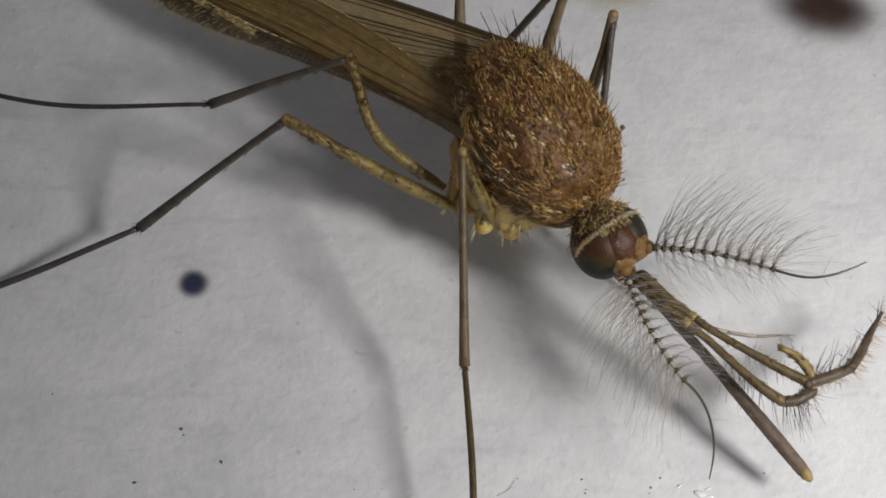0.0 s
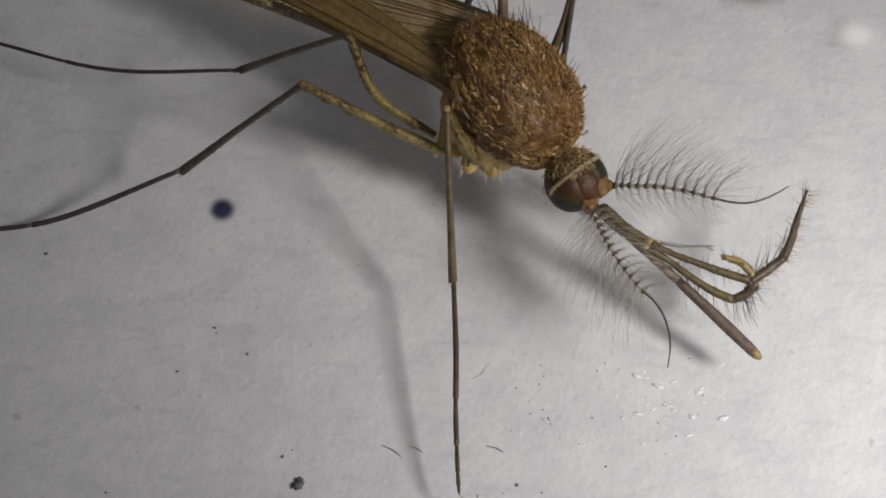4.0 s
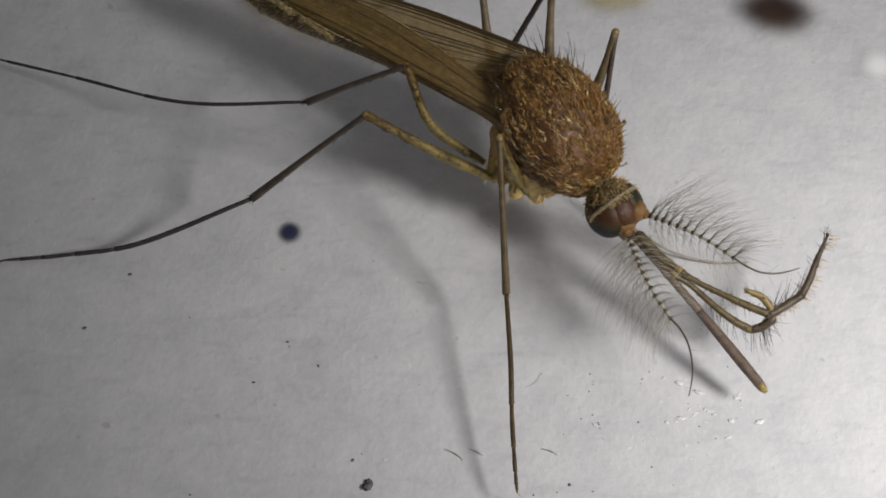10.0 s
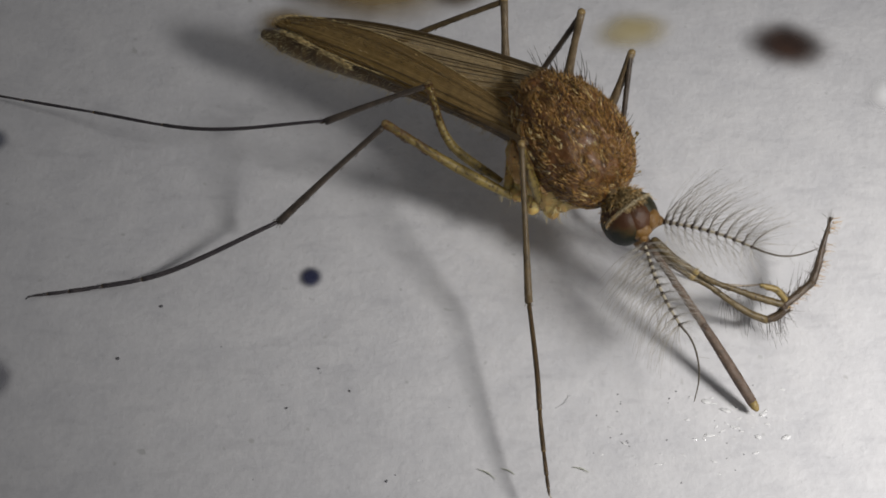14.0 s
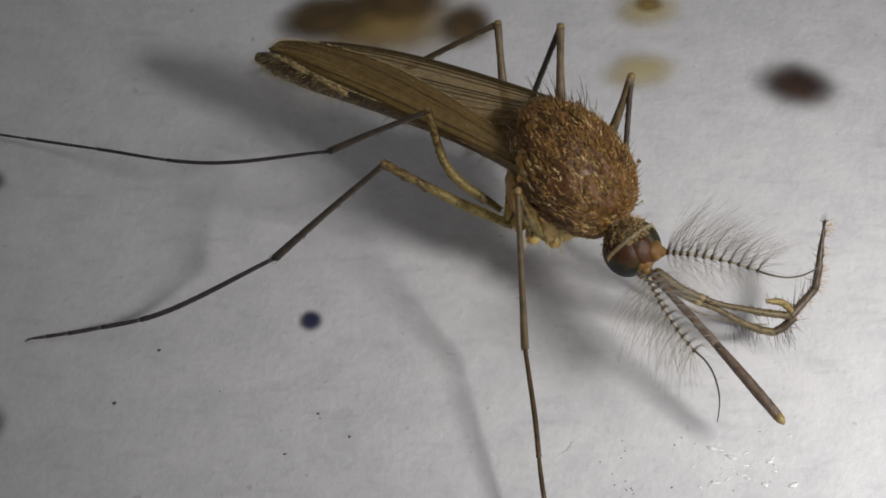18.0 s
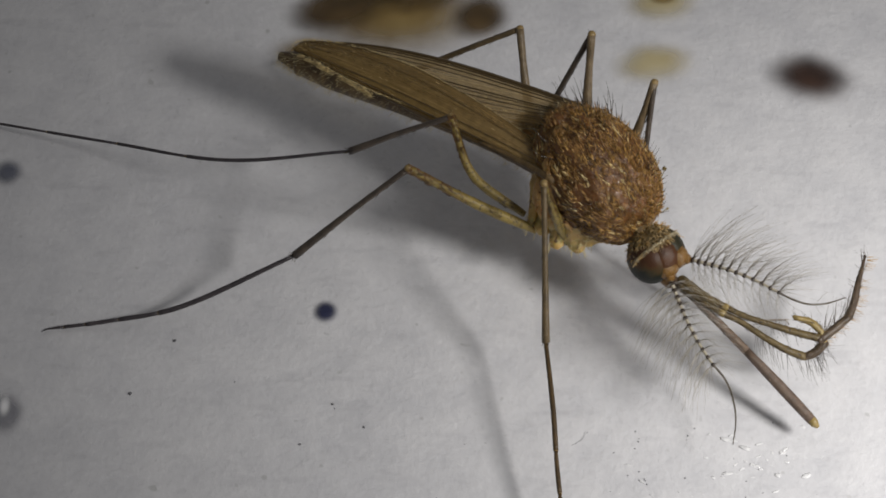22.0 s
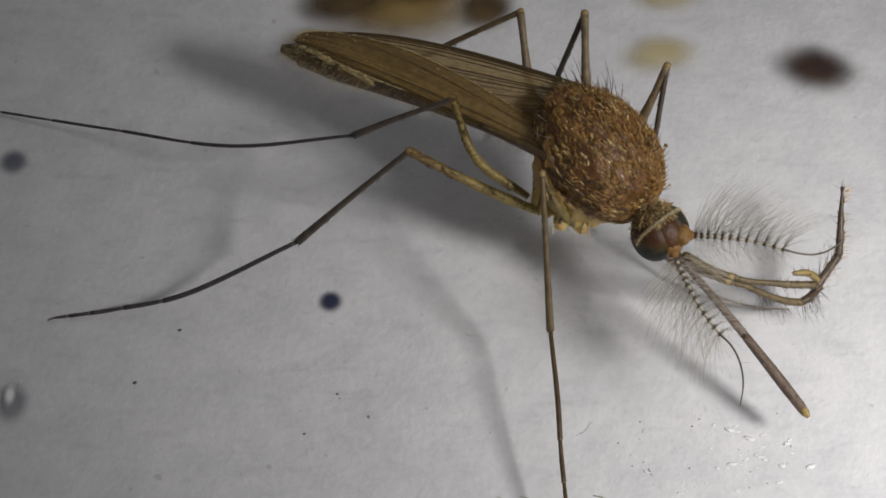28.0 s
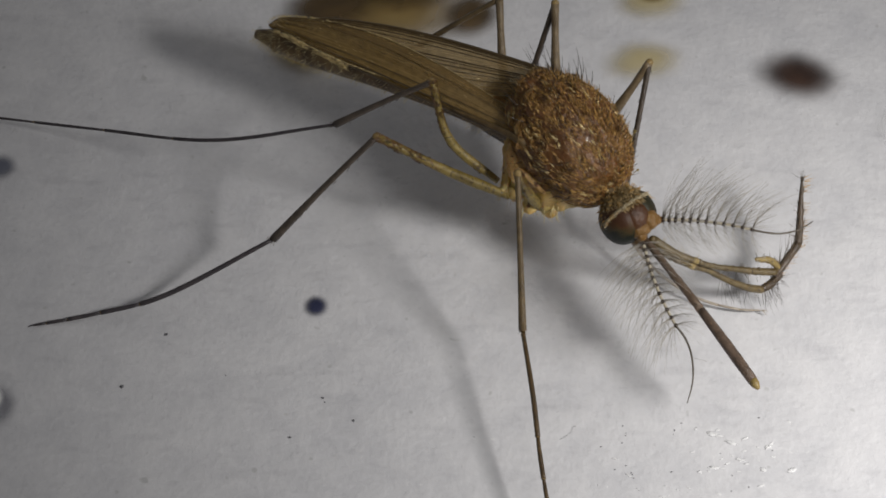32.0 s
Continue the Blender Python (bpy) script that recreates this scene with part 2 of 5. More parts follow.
def eye_material(name, ruby):
    """Compound eye: fine facets, greenish black round the rim and, on top, a field for the reflection's colour,
    ruby-brown on the near eye.
    """
    m, nt, b = material(name, 0.5, spec=0.3)
    tc = nt.nodes.new("ShaderNodeTexCoord")
    top = nt.nodes.new("ShaderNodeVectorMath")
    top.operation = "DOT_PRODUCT"
    top.inputs[1].default_value = (-0.08 / MM, 0.89 / MM, 1.86 / MM)
    nt.links.new(tc.outputs["Object"], top.inputs[0])
    n = grain(nt, 9, 3)
    add = nt.nodes.new("ShaderNodeMath")
    add.operation = "MULTIPLY_ADD"
    add.inputs[1].default_value = 0.5
    nt.links.new(n.outputs[0], add.inputs[0])
    nt.links.new(top.outputs["Value"], add.inputs[2])
    dark = (0.008, 0.011, 0.006)
    r = ramp(nt, add.outputs[0], ((0.10, dark), (0.24, (0.045, 0.032, 0.012)), (0.36, (0.06, 0.028, 0.009)), (0.46, ruby)))
    nt.links.new(r.outputs[0], b.inputs["Base Color"])
    facets = nt.nodes.new("ShaderNodeTexVoronoi")
    facets.inputs["Scale"].default_value = 55 / MM
    nt.links.new(tc.outputs["Object"], facets.inputs["Vector"])
    bump(nt, b, facets.outputs["Distance"], 0.35, 0.006)
    return m


EYE = eye_material("compound_eye", (0.022, 0.020, 0.009))
# near eye: the reddish reflection inside it is painted as colour
EYE_FRONT = eye_material("ruby_reflection_eye", (0.050, 0.020, 0.008))
FRONS = chitin("frons_cuticle", (0.026, 0.009, 0.003), (0.095, 0.034, 0.008), 5, 0.36, 0.03)
OCCIPUT = chitin("head_cuticle", (0.06, 0.035, 0.012), (0.20, 0.13, 0.05), 9, 0.45, 0.02)
PEDICEL = chitin("pedicel_cuticle", (0.115, 0.056, 0.012), (0.27, 0.142, 0.034), 9, 0.3, 0.03, coat=0.2)
PROBOSCIS = chitin("proboscis_scales", (0.055, 0.036, 0.026), (0.165, 0.112, 0.080), 14, 0.36, 0.02)
PALP = chitin("palp_cuticle", (0.055, 0.039, 0.015), (0.175, 0.124, 0.05), 9, 0.4, 0.015, fleck=(0.035, 0.02, 0.008), fleck_at=0.6)
PALP_RING = chitin("palp_ring_cuticle", (0.17, 0.12, 0.04), (0.36, 0.265, 0.095), 14, 0.4, 0.01)
STYLET = chitin("proboscis_base_scales", (0.070, 0.047, 0.032), (0.205, 0.142, 0.096), 14, 0.34, 0.02)
PALP_TIP = chitin("palp_tip_cuticle", (0.032, 0.021, 0.014), (0.115, 0.078, 0.05), 10, 0.4, 0.012)
FLAGELLUM = plain("flagellum_pale", (0.46, 0.41, 0.31), 0.4, 0.15)
THREAD = plain("flagellum_thread", (0.10, 0.082, 0.06), 0.4, 0.2)
NODE = plain("flagellum_node", (0.05, 0.032, 0.022), 0.4, 0.3)
PLUME = plain("plume_hair", (0.36, 0.33, 0.28), 0.4, 0.5)
PALE_PLUME = plain("pale_plume_hair", (0.52, 0.50, 0.47), 0.4, 0.3)
GOLD = plain("golden_scale", (0.44, 0.265, 0.085), 0.24, 0.4, 0.05)
TAN = plain("tan_scale", (0.30, 0.162, 0.048), 0.38, 0.4)
UMBER_SCALE = plain("umber_scale", (0.125, 0.059, 0.020), 0.30, 0.5)
PALE_RIM = plain("pale_rim_scale", (0.50, 0.42, 0.27), 0.35, 0.45)
HOOD = plain("hood_scale", (0.30, 0.215, 0.10), 0.42, 0.55)
PALE_GOLD = plain("pale_gold_scale", (0.70, 0.55, 0.27), 0.25, 0.4, 0.1)
DARK_HAIR = plain("dark_bristle", (0.035, 0.022, 0.012), 0.3, 0.4)
PALP_HAIR = plain("palp_hair", (0.09, 0.07, 0.05), 0.35, 0.5)
PROB_SCALE = plain("proboscis_scale", (0.24, 0.165, 0.115), 0.18, 0.9)
PALP_SCALE = plain("palp_scale", (0.10, 0.07, 0.035), 0.4, 0.7)
PALE_HAIR = plain("pale_hair", (0.62, 0.52, 0.28), 0.3, 0.3)
VEIN = plain("wing_vein", (0.085, 0.055, 0.022), 0.4, 0.3)
def smear_material(name, dark, light, core, cover=0.96):
    """A smear that thins out towards its rim, in the piece's own box."""
    m, nt, b = material(name, 0.5)
    tc = nt.nodes.new("ShaderNodeTexCoord")
    off = nt.nodes.new("ShaderNodeVectorMath")
    off.operation = "SUBTRACT"
    off.inputs[1].default_value = (0.5, 0.5, 0.5)
    flat = nt.nodes.new("ShaderNodeVectorMath")
    flat.operation = "MULTIPLY"
    flat.inputs[1].default_value = (2, 2, 0)
    far = nt.nodes.new("ShaderNodeVectorMath")
    far.operation = "LENGTH"
    nt.links.new(tc.outputs["Generated"], off.inputs[0])
    nt.links.new(off.outputs[0], flat.inputs[0])
    nt.links.new(flat.outputs[0], far.inputs[0])
    n = grain(nt, 1.6, 2)
    fade = nt.nodes.new("ShaderNodeMapRange")
    fade.interpolation_type = "SMOOTHERSTEP"
    fade.inputs[1].default_value, fade.inputs[2].default_value = core, 0.88
    fade.inputs[3].default_value, fade.inputs[4].default_value = cover, 0.0
    ragged = nt.nodes.new("ShaderNodeMath")
    ragged.operation = "MULTIPLY_ADD"
    ragged.inputs[1].default_value = 0.30
    shift = nt.nodes.new("ShaderNodeMath")
    shift.operation = "SUBTRACT"
    shift.inputs[1].default_value = 0.5
    nt.links.new(n.outputs[0], shift.inputs[0])
    nt.links.new(shift.outputs[0], ragged.inputs[0])
    nt.links.new(far.outputs["Value"], ragged.inputs[2])
    nt.links.new(ragged.outputs[0], fade.inputs[0])
    nt.links.new(ramp(nt, n.outputs[0], ((0.3, dark), (0.7, light))).outputs[0], b.inputs["Base Color"])
    nt.links.new(fade.outputs[0], b.inputs["Alpha"])
    return m


BROWN_SMEAR = smear_material("brown_smear", (0.022, 0.011, 0.008), (0.062, 0.030, 0.018), 0.0)
OCHRE_SMEAR = smear_material("ochre_smear", (0.19, 0.12, 0.036), (0.34, 0.24, 0.085), 0.0)
UMBER_SMEAR = smear_material("umber_smear", (0.05, 0.03, 0.010), (0.13, 0.08, 0.028), 0.1)
YELLOW_SMEAR = smear_material("yellow_smear", (0.50, 0.41, 0.20), (0.60, 0.53, 0.34), 0.0, 0.8)
# for a white mark and for a highlight painted on the sheet
WHITE_SMEAR_GLARE = smear_material("white_smear_glare", (0.88, 0.88, 0.90), (0.92, 0.92, 0.93), 0.0)
BLUE_SMEAR = smear_material("blue_smear", (0.016, 0.02, 0.055), (0.035, 0.04, 0.095), 0.15)
FAINT_BLUE = smear_material("faint_blue_smear", (0.10, 0.11, 0.15), (0.16, 0.17, 0.21), 0.0)
SMOKE_SMEAR = smear_material("grey_smear", (0.22, 0.22, 0.25), (0.30, 0.30, 0.33), 0.0)
SOOT = chitin("dark_speck", (0.06, 0.06, 0.07), (0.17, 0.17, 0.18), 14, 0.6, 0.02)
FIBRE = plain("fibre", (0.50, 0.51, 0.42), 0.5, 0.2)


# ---- mesh helpers (millimetres) ----
def smooth(points, steps):
    """A rounded line through the points."""
    p = [Vector(q) for q in points]
    p = [2 * p[0] - p[1]] + p + [2 * p[-1] - p[-2]]
    out = []
    for i in range(1, len(p) - 2):
        for k in range(steps):
            t = k / steps
            a, b, c, d = p[i - 1], p[i], p[i + 1], p[i + 2]
            out.append(0.5 * (2 * b + (c - a) * t + (2 * a - 5 * b + 4 * c - d) * t * t + (3 * b - a - 3 * c + d) * t ** 3))
    out.append(p[-2])
    return out


def tube(bm, line, radii, sides=8, flat=1.0):
    """A round rod along the line; radii is one number or one for each point."""
    line = [Vector(p) for p in line]
    if not hasattr(radii, "__len__"):
        radii = [radii] * len(line)
    if len(radii) != len(line):
        radii = [float(r) for r in np.interp(np.linspace(0, 1, len(line)), np.linspace(0, 1, len(radii)), radii)]
    side, rings = None, []
    for i, p in enumerate(line):
        way = (line[min(i + 1, len(line) - 1)] - line[max(i - 1, 0)]).normalized()
        if side is None:
            side = way.orthogonal().normalized()
        side = (side - way * side.dot(way)).normalized()
        other = way.cross(side)
        rings.append([bm.verts.new(p + radii[i] * (math.cos(a) * side + flat * math.sin(a) * other))
                      for a in (2 * math.pi * k / sides for k in range(sides))])
    for a, b in zip(rings, rings[1:]):
        for k in range(sides):
            bm.faces.new((a[k], a[(k + 1) % sides], b[(k + 1) % sides], b[k]))
    bm.faces.new(rings[0][::-1])
    bm.faces.new(rings[-1])


def hair(bm, root, way, length, bend, radius, steps=3):
    """A tapered three-sided hair that leans over along bend."""
    root, way, bend = Vector(root), Vector(way).normalized(), Vector(bend)
    line = [root + way * length * s + bend * length * s * s for s in (k / steps for k in range(steps + 1))]
    tube(bm, line, [radius, radius * 0.25], 3)


def egg(bm, centre, axes, rough=0.0, waves=3.0, power=1.0, u=24, v=16, cut=None):
    """A rounded body with three half axes (vectors); rough: lumps, as a share of its size."""
    centre, axes = Vector(centre), [Vector(a) for a in axes]
    rows = []
    for j in range(v + 1):
        th = math.pi * j / v
        row = []
        for i in range(u):
            ph = 2 * math.pi * i / u
            d = [math.cos(th), math.sin(th) * math.cos(ph), math.sin(th) * math.sin(ph)]
            d = [math.copysign(abs(c) ** power, c) for c in d]
            k = 1 + rough * noise.noise(Vector(d) * waves + centre * 3)
            row.append(bm.verts.new(centre + k * sum((c * a for c, a in zip(d, axes)), Vector())))
            if j in (0, v):
                break
        rows.append(row)
    for a, b in zip(rows, rows[1:]):
        for i in range(u):
            n = (i + 1) % u
            quad = [a[0]] if len(a) == 1 else [a[i], a[n]]
            quad = quad[::-1] + ([b[0]] if len(b) == 1 else [b[i], b[n]])
            bm.faces.new(quad)


def finish(name, bm, mat, pivot=(0, 0, 0), flat=False):
    bmesh.ops.recalc_face_normals(bm, faces=bm.faces)
    pivot = Vector(pivot)
    for q in bm.verts:
        q.co = (q.co - pivot) * MM
    mesh = bpy.data.meshes.new(name)
    bm.to_mesh(mesh)
    bm.free()
    mesh.materials.append(mat)
    for f in mesh.polygons:
        f.use_smooth = not flat
    return new(name, mesh)


PIVOT = {}


def part(name, bm, mat, parent, label="", pivot=None):
    """Links a bmesh as one mesh under a thing or a part; pivot: where it turns, in millimetres."""
    base = PIVOT[parent.name]
    pivot = Vector(pivot) if pivot is not None else Vector(base)
    ob = finish(name, bm, mat, pivot)
    ob.parent = parent
    ob.location = (pivot - base) * MM
    PIVOT[ob.name] = pivot
    if label:
        tagged(ob, label)
    if name.split("_")[-1] in ("cover", "fuzz", "fringe", "edge", "tuft", "rim") and len(ob.data.polygons) > 300:
        tagged(ob, kind="stuff")
    return ob


def thing(name, bm, mat, at, label, category, group="", kind=""):
    ob = finish(name, bm, mat, at)
    ob.location = Vector(at) * MM
    PIVOT[ob.name] = Vector(at)
    return tagged(ob, label, category, group, kind)


# ---- the white sheet ----
bm = bmesh.new()
half, cells = 150.0, 90
grid = []
for j in range(cells + 1):
    row = []
    for i in range(cells + 1):
        # cells crowd towards the middle, where the insect stands
        x, y = (math.copysign(abs(2 * k / cells - 1) ** 2.4, 2 * k / cells - 1) * half for k in (i, j))
        edge = max(0.0, 1 - max(abs(x), abs(y)) / half)
        z = 0.02 * noise.noise(Vector((x * 0.8, y * 0.8, 4.0))) * min(1, edge * 4) - 0.02
        row.append(bm.verts.new((x, y, z)))
    grid.append(row)
for j in range(cells):
    for i in range(cells):
        bm.faces.new((grid[j][i], grid[j][i + 1], grid[j + 1][i + 1], grid[j + 1][i]))
rim = [grid[0][i] for i in range(cells)] + [grid[j][cells] for j in range(cells)] + [grid[cells][i] for i in range(cells, 0, -1)] + [grid[j][0] for j in range(cells, 0, -1)]
low = [bm.verts.new((p.co.x, p.co.y, -1.5)) for p in rim]
for k in range(len(rim)):
    n = (k + 1) % len(rim)
    bm.faces.new((rim[n], rim[k], low[k], low[n]))
bm.faces.new(low[::-1])
thing("ground", bm, SHEET, (0, 0, 0), "glossy white plastic sheet with faint scuffs and specks", "sheet", kind="structure")

# ---- the mosquito: places of its joints at rest, in millimetres ----
mosquito = new("mosquito")
PIVOT["mosquito"] = Vector((0.8, -1.9, 0))
mosquito.location = PIVOT["mosquito"] * MM
mosquito.empty_display_size = 0.5 * MM
tagged(mosquito, "brown plumed mosquito standing alive on a white sheet", "mosquito")

THX = Vector((1.325, -1.825, 1.465))
A_LONG = Vector((0.50, -0.60, -0.26)).normalized()
A_SIDE = A_LONG.cross(Vector((0, -0.45, 0.9))).normalized()
A_TOP = A_SIDE.cross(A_LONG).normalized()
if A_TOP.z < 0:
    A_TOP, A_SIDE = -A_TOP, -A_SIDE

TX, TY, TZ = 0.77, 0.555, 0.60
bm = bmesh.new()
egg(bm, THX, (A_LONG * TX, A_SIDE * TY, A_TOP * TZ), 0.05, 2.2, 0.96, 96, 64)
for q in bm.verts:
    d = (q.co - THX)
    ridge = noise.noise(Vector((d.dot(A_LONG) * 2.2, d.dot(A_SIDE) * 9, d.dot(A_TOP) * 4)))
    q.co += d.normalized() * (0.030 * ridge + 0.018 * noise.noise(d * 11))
skin = BVHTree.FromBMesh(bm)
thorax = part("thorax", bm, SCUTUM, mosquito, "reddish-brown humped thorax covered in golden scales", THX)


def thorax_point(th, ph, lift=1.0):
    """A place on the thorax and its normal; th from the front, ph round the body from the near flank."""
    d = Vector((math.cos(th), math.sin(th) * math.cos(ph), math.sin(th) * math.sin(ph)))
    p = THX + lift * (A_LONG * TX * d.x + A_SIDE * TY * d.y + A_TOP * TZ * d.z)
    n = (A_LONG * d.x / TX + A_SIDE * d.y / TY + A_TOP * d.z / TZ).normalized()
    if lift == 1.0:
        # onto the uneven skin itself
        p = skin.find_nearest(p)[0]
    return p, n


rnd = random.Random(5)
gold, tan, umber, glint, dark = (bmesh.new() for k in range(5))


def any_way():
    return Vector((rnd.uniform(-1, 1), rnd.uniform(-1, 1), rnd.uniform(-1, 1)))


for k in range(9000):
    # an even coat of short scales, thinner in two bare stripes along the back
    th, ph = math.acos(rnd.uniform(-0.97, 0.97)), rnd.uniform(-0.7, math.pi + 0.6)
    p, n = thorax_point(th, ph, 1.0)
    if noise.noise(Vector((math.cos(th) * 2.6, ph * 4.5, 1.0))) + 1.0 * noise.noise(p * 4.5) < rnd.uniform(-0.75, 0.15):
        continue
    lay = -A_LONG + 0.38 * any_way()
    lay = (lay - n * lay.dot(n)).normalized()
    kind = rnd.random()
    coat = glint if kind < 0.03 else gold if kind < 0.24 else tan if kind < 0.60 else umber
    hair(coat, p - 0.002 * n, lay + n * rnd.uniform(0.0, 0.28), rnd.uniform(0.035, 0.085), -0.12 * n, rnd.uniform(0.0035, 0.0075), 2)
for k in range(480):
    # short bent strokes of paler scales
    th, ph = math.acos(rnd.uniform(-0.95, 0.95)), rnd.uniform(-0.2, math.pi + 0.4)
    p, n = thorax_point(th, ph, 1.0)
    lay = -A_LONG + 0.45 * any_way()
    lay = (lay - n * lay.dot(n)).normalized()
    across, size, curl, coat = n.cross(lay), rnd.uniform(0.03, 0.08), rnd.uniform(-3, 3), (gold, tan, tan, gold, tan, glint)[k % 6]
    for h in range(int(150 * size) + 4):
        f, g = rnd.uniform(-1, 1), rnd.gauss(0, 0.008)
        hair(coat, p + lay * size * f + across * (g + curl * size * size * f * f * 3) + rnd.uniform(-0.003, 0.006) * n, lay + across * curl * size * f + 0.2 * any_way() + 0.12 * n, rnd.uniform(0.03, 0.065), -0.1 * n, rnd.uniform(0.0035, 0.0065), 2)
for k in range(600):
    # standing scales along the back's far contour
    th, ph = rnd.uniform(0.4, 2.6), rnd.uniform(1.75, 3.1)
    p, n = thorax_point(th, ph, 1.0)
    hair(gold if k % 2 else tan, p, n + any_way() * 0.6 - 0.3 * A_LONG, rnd.uniform(0.025, 0.07), -0.3 * A_LONG, rnd.uniform(0.004, 0.009), 2)
for k in range(150):
    th, ph = rnd.uniform(0.35, 2.75), rnd.uniform(0.1, math.pi - 0.05)
    p, n = thorax_point(th, ph)
    hair(dark, p, n + rnd.uniform(0.1, 0.7) * -A_LONG, rnd.uniform(0.06, 0.15), 0.2 * -A_LONG, 0.005, 2)
part("scale_cover", tan, TAN, thorax, "clumped tan lying scales")
part("scale_cover", gold, GOLD, thorax, "golden standing scales")
part("scale_cover", umber, UMBER_SCALE, thorax, "dark brown lying scales")
part("scale_cover", glint, PALE_GOLD, thorax, "glinting pale scales")
part("bristle_cover", dark, DARK_HAIR, thorax, "short dark bristles")
for k in range(24):
    th, ph = rnd.uniform(1.8, 2.8), rnd.uniform(0.8, math.pi + 0.3)
    p, n = thorax_point(th, ph, 0.99)
    bm = bmesh.new()
    hair(bm, p, n * 0.8 - A_LONG * rnd.uniform(-0.3, 0.9) + Vector((rnd.uniform(-0.5, 0.5), 0.2, rnd.uniform(-0.1, 0.4))), rnd.uniform(0.14, 0.30), rnd.uniform(0.10, 0.50) * -A_LONG, 0.006, 5)
    part("bristle", bm, DARK_HAIR, thorax)
bm = bmesh.new()
p, n = thorax_point(2.55, 1.7, 1.0)
egg(bm, p - 0.06 * n, (A_LONG * 0.12, A_SIDE * 0.20, A_TOP * 0.09), 0.15, 4)
part("scutellum", bm, SCUTUM, thorax)
bm = bmesh.new()
egg(bm, THX + Vector((-0.22, -0.08, -0.30)), (A_LONG * 0.54, A_SIDE * 0.40, A_TOP * 0.38), 0.09, 4, 0.95, 40, 28)
part("pleuron", bm, PLEURON, thorax, "pale yellowish flank")
LIFT, RIGHT = Vector((0.03, 0.81, 0.58)), Vector((0.996, -0.056, 0.067))
fine, fine_flank = bmesh.new(), bmesh.new()
for a, b, r in (((0.819, -1.636, 1.320), (0.768, -2.124, 0.980), 0.13), ((0.955, -1.842, 1.300), (0.905, -2.283, 0.940), 0.11), ((1.043, -2.053, 1.270), (1.126, -2.299, 0.900), 0.125), ((1.258, -2.220, 1.240), (1.205, -2.302, 1.000), 0.1), ((0.716, -1.675, 1.200), (0.640, -2.108, 1.000), 0.07)):
    bm = bmesh.new()
    a, b = Vector(a), Vector(b)
    tube(bm, smooth([a, a.lerp(b, 0.5) + Vector((0.02, -0.04, 0.0)), b], 9), [r * 0.9, r * 1.08, r, r * 0.85, r * 0.7], 20, 0.75)
    egg(bm, b, [Vector(v) * r * 0.72 for v in ((1, 0, 0), (0, 1, 0), (0, 0, 1))], 0.15, 3, 1, 14, 10)
    way = (b - a).normalized()
    for q in bm.verts:
        d = q.co - a
        q.co += 0.05 * r * 4 * Vector((noise.noise(Vector((d.x * 16, d.y * 8, d.z * 4))), noise.noise(d * 7), 0.5 * noise.noise(d * 9)))
    part("coxa", bm, PLEURON, thorax, "pale yellowish ridged hip segment")
    for k in range(46):
        d = Vector((rnd.uniform(-1, 1), rnd.uniform(-1, 0.2), rnd.uniform(-0.8, 0.5))).normalized()
        s = 1 - 0.9 * rnd.random() ** 1.7
        hair(fine, a.lerp(b, s) + d * r * 0.75, d * 0.6 + way, rnd.uniform(0.04, 0.12), (0, 0, -0.2), 0.0042, 2)
part("flank_fuzz", fine, PALE_HAIR, thorax, "fine pale hairs under the flank")
bm = bmesh.new()
tube(bm, smooth([(0.133, -1.470, 1.570), (0.420, -1.673, 1.600), (0.675, -1.905, 1.680), (0.813, -2.069, 1.740), (0.930, -2.130, 1.690)], 8), [0.012, 0.022, 0.036, 0.044, 0.034], 12, 0.7)
part("wing_root", bm, OCCIPUT, thorax, "thick brown root of the wing")
tuft = bmesh.new()
for k in range(300):
    s = rnd.random()
    p = Vector((1.02, -1.32, 1.93)).lerp(Vector((0.94, -1.78, 1.90)), s) + 0.05 * any_way()
    hair(tuft, p, any_way() + Vector((-0.6, 0.5, 0.7)), rnd.uniform(0.03, 0.08), 0.3 * any_way(), rnd.uniform(0.003, 0.008), 2)
hump, bm = Vector((0.70, -1.36, 1.46)), bmesh.new()
egg(bm, hump, (A_LONG * 0.30, A_SIDE * 0.24, A_TOP * 0.15), 0.10, 4, 1, 28, 20)
part("metanotum", bm, FLANK_SKIN, thorax, "tan hump between the wing roots")
for k in range(240):
    d = any_way().normalized()
    q = hump + A_LONG * 0.30 * d.x + A_SIDE * 0.24 * d.y + A_TOP * 0.15 * abs(d.z)
    hair(tuft, q, A_TOP * 0.5 - A_LONG + 0.7 * any_way(), rnd.uniform(0.04, 0.09), (0, 0, 0), rnd.uniform(0.003, 0.006), 2)
p, n = thorax_point(2.55, 1.7, 1.0)
for k in range(260):
    d = any_way().normalized()
    q = p - 0.06 * n + A_LONG * 0.125 * d.x + A_SIDE * 0.205 * d.y + A_TOP * 0.095 * d.z
    hair(fine_flank, q, 0.4 * n - A_LONG + 0.6 * any_way(), rnd.uniform(0.04, 0.09), -0.1 * n, rnd.uniform(0.004, 0.008), 2)
part("scale_tuft", tuft, PALE_GOLD, thorax, "pale golden scale tufts by the wing root")
